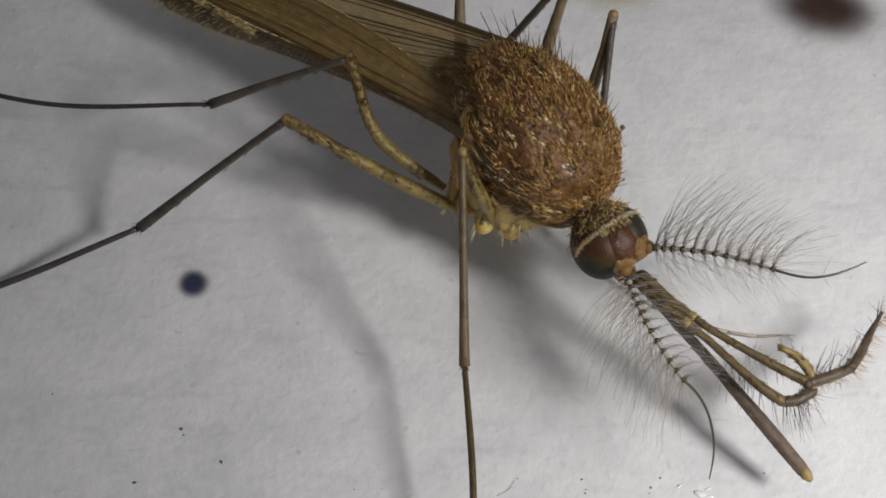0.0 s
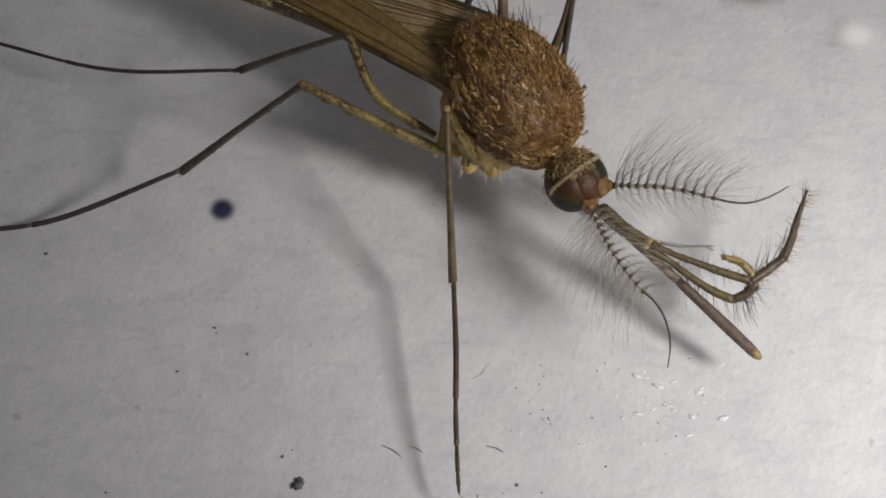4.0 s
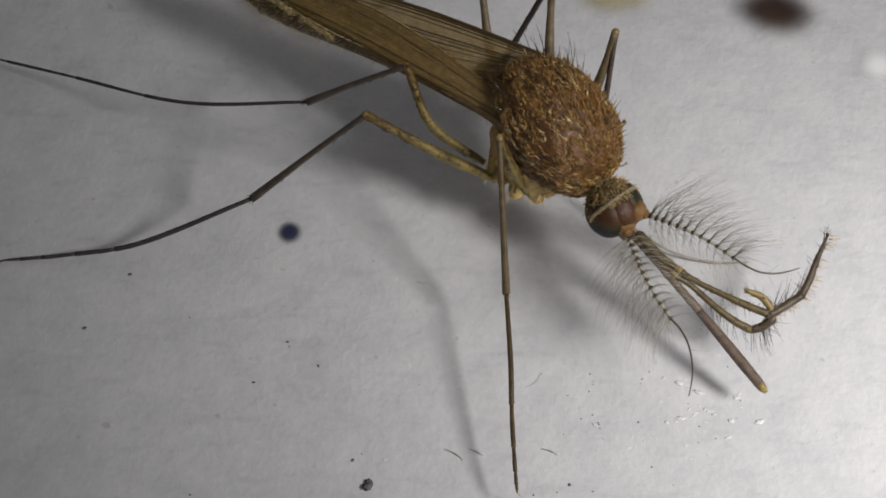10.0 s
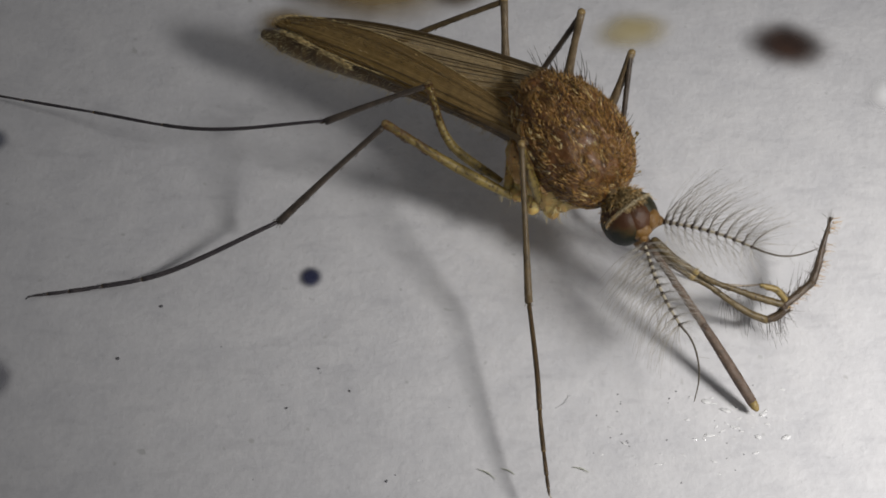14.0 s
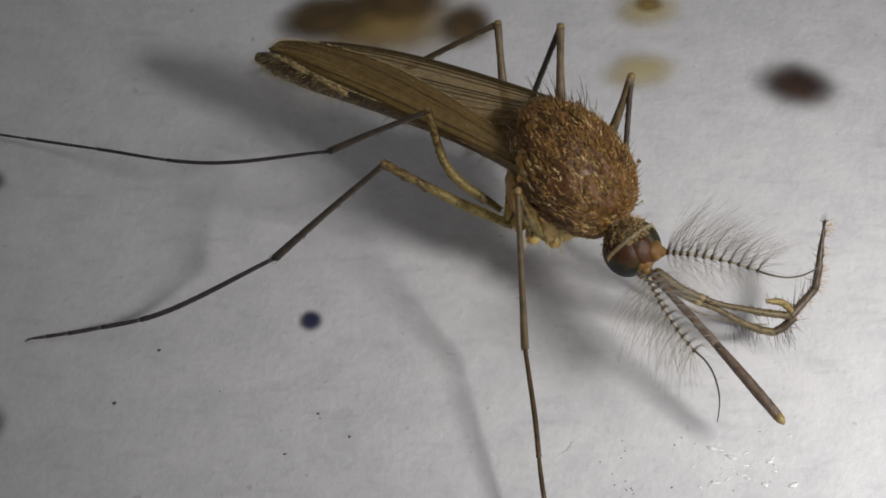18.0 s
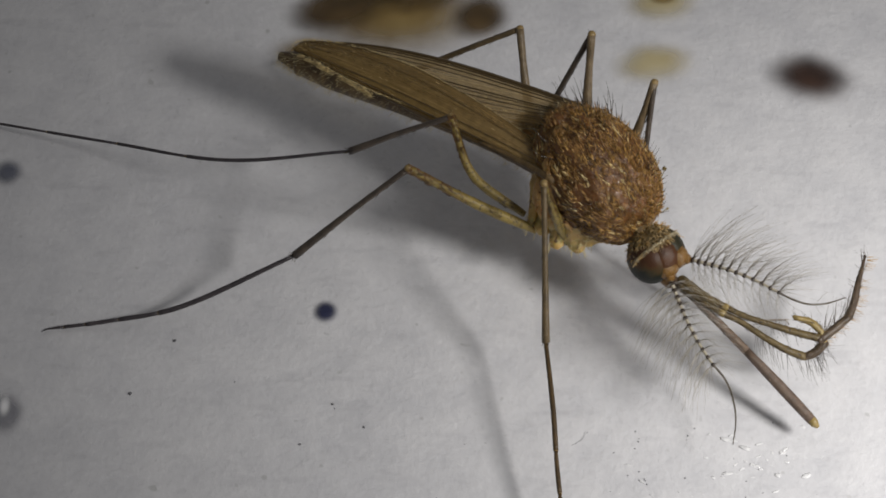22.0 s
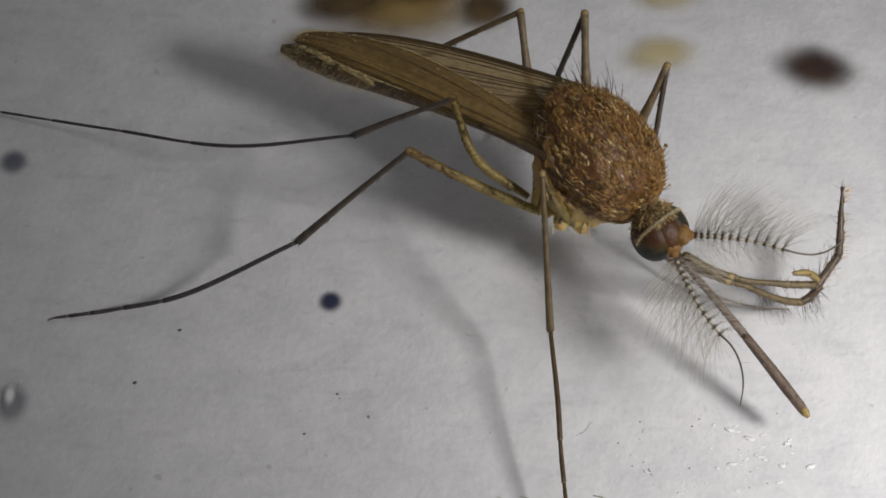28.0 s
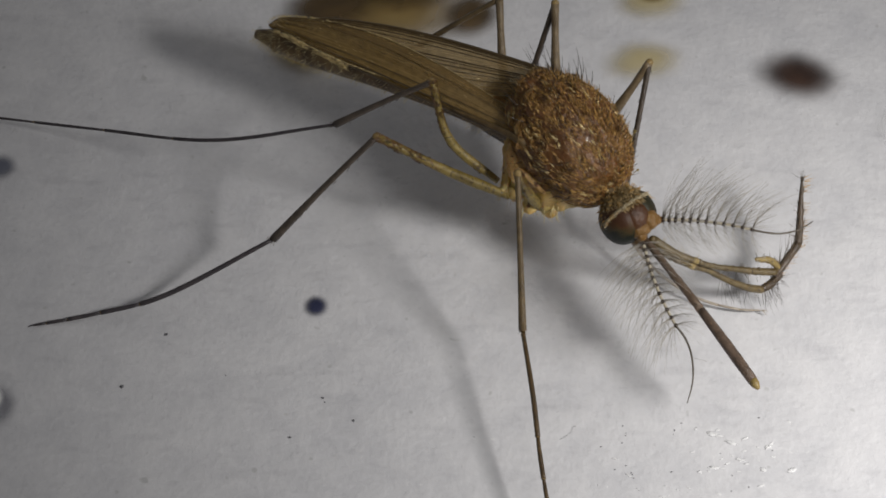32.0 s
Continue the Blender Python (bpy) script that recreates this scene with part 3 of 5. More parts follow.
# ridged plates of the near flank, below the wing's root
for at, wide, tall in (((0.907, -1.962, 1.760), 0.15, 0.19), ((0.809, -2.026, 1.400), 0.14, 0.26), ((0.978, -1.732, 1.930), 0.13, 0.16)):
    at = Vector(at)
    bm = bmesh.new()
    egg(bm, at, (LIFT * tall, RIGHT * wide, Vector((-0.08, -0.57, 0.82)) * (0.06 if at.z > 1.6 else 0.11)), 0.16, 4, 1, 28, 20)
    for q in bm.verts:
        d = q.co - at
        q.co += d.normalized() * (0.014 * noise.noise(Vector((d.dot(RIGHT) * 22, d.dot(LIFT) * 6, at.x * 9))) + 0.012 * noise.noise(d * 17))
    part("flank_plate", bm, FLANK_SKIN, thorax, "tan ridged plate of the flank")
    for k in range(190 if at.z > 1.6 else 16):
        d = LIFT * rnd.uniform(-1, 1) * tall * 0.9 + RIGHT * rnd.uniform(-1, 1) * wide * 0.8
        hair(fine_flank, at + d + Vector((-0.08, -0.57, 0.82)) * (0.045 if at.z > 1.6 else 0.08), LIFT * -0.7 + Vector((rnd.uniform(-0.5, 0.5), -0.5, 0.4)), rnd.uniform(0.04, 0.10), (0, 0, -0.1), rnd.uniform(0.004, 0.010), 2)
bm = bmesh.new()
at, out, along = Vector((0.985, -2.200, 1.185)), Vector((-0.67, -0.58, -0.46)).normalized(), Vector((0.463, -0.43, -0.775)).normalized()
across = out.cross(along)
along = across.cross(out)
egg(bm, at, (along * 0.36, across * 0.17, out * 0.075), 0.10, 3, 1, 32, 22)
for q in bm.verts:
    d = q.co - at
    q.co += d.normalized() * (0.012 * noise.noise(Vector((d.dot(across) * 20, d.dot(along) * 6, 3))) + 0.010 * noise.noise(d * 17))
part("flank_plate", bm, FLANK_SKIN, thorax, "tan lower plate of the flank")
part("scale_cover", fine_flank, TAN, thorax, "tan scales of the flank")
for p, tip, size in (((1.942, -2.038, 1.620), (2.003, -1.902, 1.660), 0.02), ((1.969, -2.335, 1.500), (2.021, -2.308, 1.520), 0.012)):
    bm = bmesh.new()
    p, tip = Vector(p), Vector(tip)
    tube(bm, smooth([p, p.lerp(tip, 0.5) + Vector((0.01, 0, 0.01)), tip], 4), 0.005, 5)
    egg(bm, tip, (Vector((size, 0, 0)), Vector((0, size, 0)), Vector((0, 0, size))), 0.6, 3, 1, 12, 8)
    part("grain", bm, FEMUR, thorax, "grain of dust on a bristle")

# ---- abdomen ----
AB = smooth([(0.916, -1.654, 1.400), (0.137, -1.133, 1.350), (-0.749, -0.615, 1.300), (-1.410, -0.292, 1.270), (-1.988, -0.012, 1.220)], 8)
AB_R = [0.20, 0.17, 0.165, 0.175, 0.185, 0.185, 0.155, 0.05]
bm = bmesh.new()
tube(bm, AB, AB_R, 16)
abdomen = part("abdomen", bm, TERGITE, mosquito, "dark brown banded abdomen with pale fringe hairs", AB[0])
for k in range(1, 8):
    i = k * (len(AB) - 1) // 8
    r = float(np.interp(i / (len(AB) - 1), np.linspace(0, 1, len(AB_R)), AB_R)) + 0.003
    bm = bmesh.new()
    tube(bm, [AB[i].lerp(AB[i + 1], s) for s in (0, 0.33, 0.66, 1.0)], [r - 0.01, r, r, r - 0.012], 16)
    part("band", bm, OCCIPUT, abdomen)
fr = bmesh.new()
for k in range(1100):
    s = rnd.random() ** 0.8
    i = min(int(s * (len(AB) - 1)), len(AB) - 2)
    p = AB[i].lerp(AB[i + 1], rnd.random())
    r = float(np.interp(i / (len(AB) - 1), np.linspace(0, 1, len(AB_R)), AB_R))
    a = rnd.uniform(-0.3, 2.2)
    n = Vector((-0.25, -math.cos(a - 0.6), math.sin(a - 0.9)))
    n.normalize()
    hair(fr, p + n * r * 0.95, n + Vector((-0.5, rnd.uniform(-0.3, 0.4), rnd.uniform(-0.4, 0.2))), rnd.uniform(0.02, 0.085), (-0.2, 0, -0.15), 0.002, 2)
part("fringe_hair", fr, PALE_HAIR, abdomen, "pale golden fringe of hairs")


# ---- wings ----
def wing(root, tip, over, width, label, veins, sag=0.06, bulge=0.10, membrane=None):
    root, tip, over = Vector(root), Vector(tip), Vector(over)
    long = tip - root
    n = 26

    def edge(s):
        """Leading and trailing edge at s along the wing."""
        lead = bulge * math.sin(math.pi * min(1, s) ** 1.25) ** 0.8
        trail = math.sin(math.pi * min(1.0, 0.13 + 0.87 * s) ** 0.95) ** 0.55
        return -lead * width, trail * width * (0.8 + 0.2 * min(1, s * 1.9))

    def place(s, c):
        a, b = edge(s)
        v = a + (b - a) * c
        lift = sag * math.sin(math.pi * c) + 0.03 * math.sin(9 * c) * s
        return root + long * s + over * v + Vector((0, -0.4, 0.9)) * lift

    bm = bmesh.new()
    m = 10
    rows = [[bm.verts.new(place(i / n, j / m)) for j in range(m + 1)] for i in range(n + 1)]
    for a, b in zip(rows, rows[1:]):
        for j in range(m):
            bm.faces.new((a[j], b[j], b[j + 1], a[j + 1]))
    layer = bm.loops.layers.uv.new("grid")
    where = {v: (i / n, j / m) for i, row in enumerate(rows) for j, v in enumerate(row)}
    for f in bm.faces:
        for corner in f.loops:
            corner[layer].uv = where[corner.vert]
    bmesh.ops.remove_doubles(bm, verts=bm.verts, dist=0.0005)
    ob = part("wing", bm, membrane or WING, mosquito, label, root)
    thick = ob.modifiers.new("membrane", "SOLIDIFY")
    thick.thickness = 0.004 * MM
    up = Vector((0, -0.4, 0.9)) * 0.012
    for c0, c1, r in veins:
        bm = bmesh.new()
        line = [place(s, c0 + (c1 - c0) * min(1, s * 1.3)) + up for s in np.linspace(0.05, 0.97, 20).tolist()]
        tube(bm, line, [r * 0.8, r, r * 0.8, r * 0.5], 5)
        part("vein", bm, VEIN, ob)
    for c, r in ((0.0, 0.022), (1.0, 0.003)):
        bm = bmesh.new()
        tube(bm, [place(s, c) for s in np.linspace(0.01, 0.995, 26).tolist()], [r, r * 0.8, r * 0.5], 6)
        part("wing_edge", bm, VEIN, ob)
    fr = bmesh.new()
    for k in range(420):
        s = rnd.random() ** 0.7
        far = k % 8 > 0
        p = place(s, 1.0 if far else rnd.random())
        hair(fr, p, long.normalized() + over * (0.9 if far else 0.1) + Vector((0, 0, 0.2)), rnd.uniform(0.02, 0.05), (0, 0, 0), 0.0024, 2)
    part("scale_fringe", fr, PALE_GOLD, ob, "fine golden scales")
    return ob


wing((0.932, -2.013, 1.600), (-1.840, -0.070, 1.400), (-0.034, 0.479, 0.160), 1.0, "folded translucent brownish wing with dark veins", ((0.10, 0.08, 0.009), (0.30, 0.22, 0.004), (0.62, 0.8, 0.003)), 0.06, 0.05, WING)
wing((1.207, -1.244, 1.850), (-1.755, -0.035, 1.450), (0.086, -0.502, -0.100), 1.0, "folded translucent brownish wing with dark veins", ((0.07, 0.055, 0.009), (0.14, 0.11, 0.007), (0.24, 0.18, 0.005), (0.42, 0.36, 0.008), (0.47, 0.42, 0.005), (0.54, 0.50, 0.006), (0.62, 0.60, 0.004), (0.7, 0.8, 0.004)), 0.03, 0.38, CLEAR_WING)
for p, q in (((0.95, -1.2, 1.45), (0.7, -1.0, 1.4)),):
    bm = bmesh.new()
    tube(bm, [p, Vector(p).lerp(Vector(q), 0.6), q], [0.015, 0.018, 0.02], 6)
    egg(bm, q, (Vector((0.06, 0, 0)), Vector((0, 0.05, 0)), Vector((0, 0, 0.05))), 0.1, 4, 1, 10, 8)
    part("haltere", bm, PLEURON, thorax)

# golden scales that edge the folded wings near their tips
band = bmesh.new()
for k in range(620):
    s = rnd.random()
    if noise.noise(Vector((s * 5.0, 2.0, 0.0))) + rnd.uniform(-0.25, 0.25) < -0.05:
        continue
    p = Vector((-1.780, -0.199, 1.470)).lerp(Vector((-1.009, -0.790, 1.500)), s) + Vector((rnd.gauss(0, 0.010), rnd.gauss(0, 0.013), rnd.gauss(0, 0.008)))
    hair(band, p, (0.8, -0.5 + rnd.uniform(-0.5, 0.5), rnd.uniform(0, 0.5)), rnd.uniform(0.03, 0.06), (0, 0, 0), 0.0055, 1)
part("gold_edge", band, PALE_GOLD, abdomen, "bright golden scale edge")

# ---- head ----
HEAD = Vector((1.90, -2.60, 1.17))
H_FWD = Vector((0.55, -0.68, -0.42)).normalized()
H_SIDE = H_FWD.cross(Vector((0, 0, 1))).normalized()
H_TOP = H_SIDE.cross(H_FWD).normalized()
bm = bmesh.new()
egg(bm, HEAD, (H_FWD * 0.25, H_SIDE * 0.28, H_TOP * 0.26), 0.05, 3, 1, 28, 20)
head = part("head", bm, OCCIPUT, mosquito, "round brown head with large dark eyes", HEAD)
for s in (1, -1):
    c = HEAD + H_SIDE * 0.108 * s + H_FWD * 0.03 - H_TOP * 0.02
    bm = bmesh.new()
    egg(bm, c, (H_FWD * 0.248, H_SIDE * 0.192, H_TOP * 0.268), 0, 1, 1, 32, 24)
    part("eye", bm, EYE_FRONT if s > 0 else EYE, head, "dark compound eye with a painted ruby-brown reflection and a black rim" if s > 0 else "greenish-black compound eye", c)
bm = bmesh.new()
egg(bm, HEAD + H_FWD * 0.062 + H_TOP * 0.02, (H_FWD * 0.234, H_SIDE * 0.204, H_TOP * 0.258), 0.03, 4, 1, 32, 24)
part("vertex", bm, FRONS, head, "orange-brown front between the eyes", HEAD)
bm = bmesh.new()
tube(bm, smooth([HEAD - H_FWD * 0.14, HEAD - H_FWD * 0.32, HEAD - H_FWD * 0.50], 4), [0.15, 0.12, 0.16], 12)
part("neck", bm, OCCIPUT, head)
nape, upright, rim_line = bmesh.new(), bmesh.new(), bmesh.new()
for k in range(1500):
    th, ph = rnd.uniform(1.62, 2.8), rnd.uniform(-0.3, math.pi + 0.3)
    d = H_FWD * math.cos(th) + H_SIDE * math.sin(th) * math.cos(ph) + H_TOP * math.sin(th) * math.sin(ph)
    p = HEAD + 0.272 * d + H_FWD * 0.0
    lay = H_FWD - d * d.dot(H_FWD) + 0.5 * Vector((rnd.uniform(-1, 1), rnd.uniform(-1, 1), rnd.uniform(-1, 1)))
    if k % 15:
        hair(nape, p, lay.normalized() + d * rnd.uniform(0.02, 0.2), rnd.uniform(0.035, 0.065), -0.25 * d, rnd.uniform(0.006, 0.010), 2)
    else:
        hair(upright, p, d + 0.5 * lay, rnd.uniform(0.05, 0.085), 0.2 * H_FWD, rnd.uniform(0.004, 0.008), 2)
for k in range(420):
    a = math.pi * (0.02 + 0.96 * (k + 0.5) / 420)
    d = H_SIDE * math.cos(a) + H_TOP * math.sin(a)
    p = HEAD + H_FWD * (-0.03 - 0.03 * math.sin(a) + rnd.gauss(0, 0.007)) + H_SIDE * 0.300 * math.cos(a) + H_TOP * 0.284 * math.sin(a)
    hair(rim_line, p, d * 0.2 + H_FWD + 0.5 * H_SIDE * rnd.uniform(-1, 1), rnd.uniform(0.015, 0.036), (0, 0, 0), rnd.uniform(0.0025, 0.0045), 2)
part("nape_cover", nape, HOOD, head, "grey-brown lying scales behind the eyes")
part("nape_tuft", upright, GOLD, head, "golden upright scales")
part("eye_rim", rim_line, PALE_RIM, head, "thin pale line of scales behind the eyes")
bm = bmesh.new()
egg(bm, HEAD + H_FWD * 0.27 - H_TOP * 0.10, (H_FWD * 0.13, H_SIDE * 0.09, H_TOP * 0.10), 0.05)
part("clypeus", bm, PEDICEL, head)


# ---- feelers ----
def antenna(root, shaft, thread, pale, label):
    """A jointed shaft with a ring of long hairs at each of its joints, and a bare thread beyond; pale: the side of the whitish hairs."""
    root, pale = Vector(root), Vector(pale).normalized()
    line = smooth(shaft, 8)
    bm = bmesh.new()
    tube(bm, line, [0.019, 0.018, 0.016, 0.013], 7)
    ob = part("antenna", bm, FLAGELLUM, mosquito, label, root)
    end = smooth([line[-1]] + list(thread), 6)
    bm = bmesh.new()
    tube(bm, end, [0.0115, 0.0105, 0.0095, 0.005], 7)
    part("end_segment", bm, THREAD, ob, "bare dark curved thread-like end")
    first = (line[3] - line[0]).normalized()
    for at, size in ((-0.095, 0.118), (-0.005, 0.056)):
        bm = bmesh.new()
        c0 = first.orthogonal().normalized()
        egg(bm, line[0] + first * at, (first * size * 0.85, c0 * size, first.cross(c0) * size * 0.95), 0.12, 3)
        part("pedicel" if at < 0 else "pedicel_collar", bm, PEDICEL, ob, "swollen amber base")
    count = 12
    for k in range(count):
        s = 0.07 + 0.92 * k / (count - 1)
        i = min(int(s * (len(line) - 1)), len(line) - 2)
        p = line[i].lerp(line[i + 1], s * (len(line) - 1) - i)
        way = (line[i + 1] - line[i]).normalized()
        a0 = way.orthogonal().normalized()
        b0 = way.cross(a0)
        f = 1 - 0.35 * k / count
        bm = bmesh.new()
        tube(bm, [p - way * 0.019, p - way * 0.010, p + way * 0.010, p + way * 0.019], [0.020 * f, 0.033 * f, 0.033 * f, 0.019 * f], 8)
        part("joint_ring", bm, NODE, ob)
        dim, light = bmesh.new(), bmesh.new()
        size = 0.70 - 0.22 * k / count - (0.12 if k == 0 else 0)
        for h in range(40):
            a = 2 * math.pi * (h + rnd.random()) / 40
            out = math.cos(a) * a0 + math.sin(a) * b0
            far = out.dot(pale) > rnd.uniform(-0.25, 0.35)
            hair(light if far else dim, p + out * 0.018, out + way * rnd.uniform(0.02, 0.26), size * rnd.uniform(0.7, 1.08) * (0.70 if far else 1), way * rnd.uniform(0.25, 0.7), 0.0017 if far else 0.0023, 5)
        part("hair_whorl", dim, PLUME, ob)
        part("hair_whorl", light, PALE_PLUME, ob)
    for i, n in ((len(end) // 2, 2),):
        bm = bmesh.new()
        way = (end[i] - end[i - 1]).normalized()
        for h in range(n):
            a = 2.1 * h + 0.6
            out = (math.cos(a) * way.orthogonal() + math.sin(a) * way.cross(way.orthogonal())).normalized()
            hair(bm, end[i], out + way * 0.3, rnd.uniform(0.08, 0.20), way * 0.2, 0.0022, 3)
        part("tip_hair", bm, PLUME, ob)
    return ob


ANT_A, ANT_B = Vector((2.218, -2.729, 1.20)), Vector((2.065, -2.903, 1.12))
antenna_a = antenna(ANT_A, ((2.219, -2.707, 1.200), (2.413, -2.751, 1.180), (2.645, -2.808, 1.148), (2.895, -2.908, 1.117), (3.150, -3.054, 1.085)), ((3.280, -3.125, 1.070), (3.425, -3.165, 1.050), (3.585, -3.150, 1.030), (3.725, -3.095, 1.010), (3.835, -3.040, 1.000)), (0.2, -0.8, -0.5), "feathery plumed antenna with dark joints")
antenna_b = antenna(ANT_B, ((2.043, -2.881, 1.120), (2.114, -3.064, 1.020), (2.195, -3.260, 0.930), (2.316, -3.476, 0.820), (2.464, -3.692, 0.720)), ((2.553, -3.789, 0.680), (2.622, -3.921, 0.630), (2.661, -4.092, 0.580), (2.665, -4.276, 0.530), (2.628, -4.485, 0.480)), (0.9, 0.3, 0.0), "feathery plumed antenna with dark joints")

# ---- mouthparts ----
PROB = Vector((2.072, -2.831, 1.05))
bm = bmesh.new()
tip = Vector((3.52, -4.168, 0.30))
line = [PROB.lerp(tip, s) + Vector((0, 0, 0.04)) * math.sin(math.pi * s) for s in np.linspace(0, 0.95, 16).tolist()]
tube(bm, line[:9], [0.040, 0.038, 0.039, 0.043], 10)
proboscis = part("proboscis", bm, STYLET, mosquito, "long straight brown proboscis", PROB)
bm = bmesh.new()
tube(bm, line[8:], [0.044, 0.052, 0.058, 0.052], 10)
part("sheath", bm, PROBOSCIS, proboscis, "darker swollen outer half")
bm = bmesh.new()
tube(bm, [line[-1] - (tip - PROB) * 0.004, line[-1].lerp(tip, 0.5), tip], [0.050, 0.046, 0.018], 10)
part("labellum", bm, PALP_RING, proboscis, "rounded pale tan tip")
bm = bmesh.new()
for k in range(700):
    f = rnd.uniform(0.25, 0.99) * (len(line) - 1)
    i = min(int(f), len(line) - 2)
    d = any_way().normalized()
    hair(bm, line[i].lerp(line[i + 1], f - i) + d * float(np.interp(f / 15, (0, 0.5, 0.85, 1), (0.036, 0.042, 0.054, 0.048))), d * 0.12 + (tip - PROB).normalized(), rnd.uniform(0.02, 0.04), (0, 0, 0), 0.0045, 1)
part("scale_cover", bm, PROB_SCALE, proboscis, "glittering brown scales")

PALPS = Vector((2.144, -2.888, 1.05))


HANG = Vector((-0.05, -0.81, -0.58))


def palp(rows, label):
    """Segments from the head out; each row: points, radii, fringe (count, length, the way it hangs, hair colour)."""
    ob = None
    for k, (pts, radii, mat, fringes) in enumerate(rows):
        line = smooth(pts, 6)
        bm = bmesh.new()
        tube(bm, line, radii, 9)
        for e, r in ((line[0], radii[0]), (line[-1], radii[-1])):
            egg(bm, e, [Vector(v) * r * 0.97 for v in ((1, 0, 0), (0, 1, 0), (0, 0, 1))], 0, 1, 1, 9, 6)
        if ob is None:
            ob = part("palp", bm, mat, mosquito, label, PALPS)
        else:
            part("palp_segment", bm, mat, ob)
        if k == 0:
            bm = bmesh.new()
            tube(bm, [line[-2], line[-1].lerp(line[-2], 0.5), line[-1], line[-1] * 1.6 - line[-2] * 0.6], [radii[-1] * 1.02, radii[-1] * 1.12, radii[-1] * 1.14, radii[-1]], 9)
            part("pale_ring", bm, PALP_RING, ob, "pale yellow ring")
        bm = bmesh.new()
        for h in range(90):
            s = rnd.random()
            i = min(int(s * (len(line) - 1)), len(line) - 2)
            p, way = line[i].lerp(line[i + 1], s * (len(line) - 1) - i), (line[i + 1] - line[i]).normalized()
            d = Vector((rnd.uniform(-1, 1), rnd.uniform(-1, 1), rnd.uniform(-1, 1))).normalized()
            hair(bm, p + d * float(np.interp(s, np.linspace(0, 1, len(radii)), radii)) * 0.9, way + d * 0.35, rnd.uniform(0.03, 0.055), (0, 0, 0), 0.006, 1)
        part("scale_cover", bm, PALP_SCALE, ob)
        for count, size, hang, since, colour in fringes:
            bm = bmesh.new()
            for h in range(count):
                s = since + (1 - since) * rnd.random()
                i = min(int(s * (len(line) - 1)), len(line) - 2)
                p, way = line[i].lerp(line[i + 1], s * (len(line) - 1) - i), (line[i + 1] - line[i]).normalized()
                d = Vector(hang) + 0.30 * Vector((rnd.uniform(-1, 1), rnd.uniform(-1, 1), rnd.uniform(-1, 1))) + way * 0.25
                hair(bm, p + d.normalized() * radii[0] * 0.7, d, size * rnd.uniform(0.55, 1.05), way * rnd.uniform(-0.05, 0.2), 0.0028, 3)
            part("hair_fringe", bm, colour, ob)
    return ob


SIDE = Vector((0.9, -0.35, -0.2))
palp_a = palp((
    (((2.145, -2.888, 1.020), (2.350, -3.059, 0.990), (2.568, -3.207, 0.950)), (0.050, 0.052, 0.046, 0.036), PALP, ((10, 0.08, LIFT, 0.1, PALE_HAIR),)),
    (((2.568, -3.207, 0.950), (2.755, -3.286, 0.900), (2.968, -3.419, 0.840), (3.194, -3.533, 0.770), (3.388, -3.590, 0.720)), (0.033, 0.031, 0.033, 0.040, 0.043), PALP, ((26, 0.32, HANG, 0.42, DARK_HAIR), (12, 0.07, LIFT, 0.2, PALP_HAIR))),
    (((3.388, -3.590, 0.720), (3.492, -3.556, 0.740), (3.594, -3.488, 0.800)), (0.040, 0.045, 0.040), PALP_TIP, ((30, 0.30, HANG, 0.0, DARK_HAIR), (10, 0.18, SIDE, 0.0, PALP_HAIR), (22, 0.26, LIFT, 0.45, PALP_HAIR))),
    (((3.594, -3.488, 0.800), (3.553, -3.404, 0.880), (3.450, -3.327, 0.950), (3.283, -3.297, 1.000)), (0.032, 0.036, 0.038, 0.022), PALP_RING, ((14, 0.10, LIFT, 0.0, PALP_HAIR), (18, 0.08, SIDE, 0.0, GOLD))),
), "bent brown palp with a bushy curled tip")
palp_b = palp((
    (((2.167, -2.868, 1.060), (2.377, -3.052, 1.030), (2.601, -3.173, 1.000)), (0.050, 0.052, 0.044, 0.034), PALP, ((10, 0.08, LIFT, 0.1, PALE_HAIR),)),
    (((2.601, -3.173, 1.000), (2.797, -3.265, 0.970), (3.024, -3.330, 0.930), (3.279, -3.401, 0.890), (3.546, -3.459, 0.850)), (0.031, 0.029, 0.031, 0.038, 0.042), PALP, ((12, 0.14, HANG, 0.5, PALP_HAIR), (16, 0.09, LIFT, 0.55, PALP_HAIR))),
    (((3.545, -3.473, 0.850), (3.701, -3.350, 0.870), (3.851, -3.226, 0.900)), (0.044, 0.044, 0.040), PALP_TIP, ((30, 0.30, LIFT, 0.0, PALP_HAIR), (24, 0.10, SIDE, 0.0, GOLD), (10, 0.12, HANG, 0.0, PALP_HAIR))),
    (((3.851, -3.226, 0.900), (3.913, -3.051, 0.930), (3.966, -2.848, 0.970), (4.053, -2.558, 1.020)), (0.040, 0.040, 0.032, 0.012), PALP_TIP, ((46, 0.12, SIDE, 0.0, GOLD), (10, 0.14, -SIDE, 0.0, PALP_HAIR), (10, 0.14, LIFT, 0.85, PALP_HAIR))),
), "bent brown palp with a dark upturned tip")


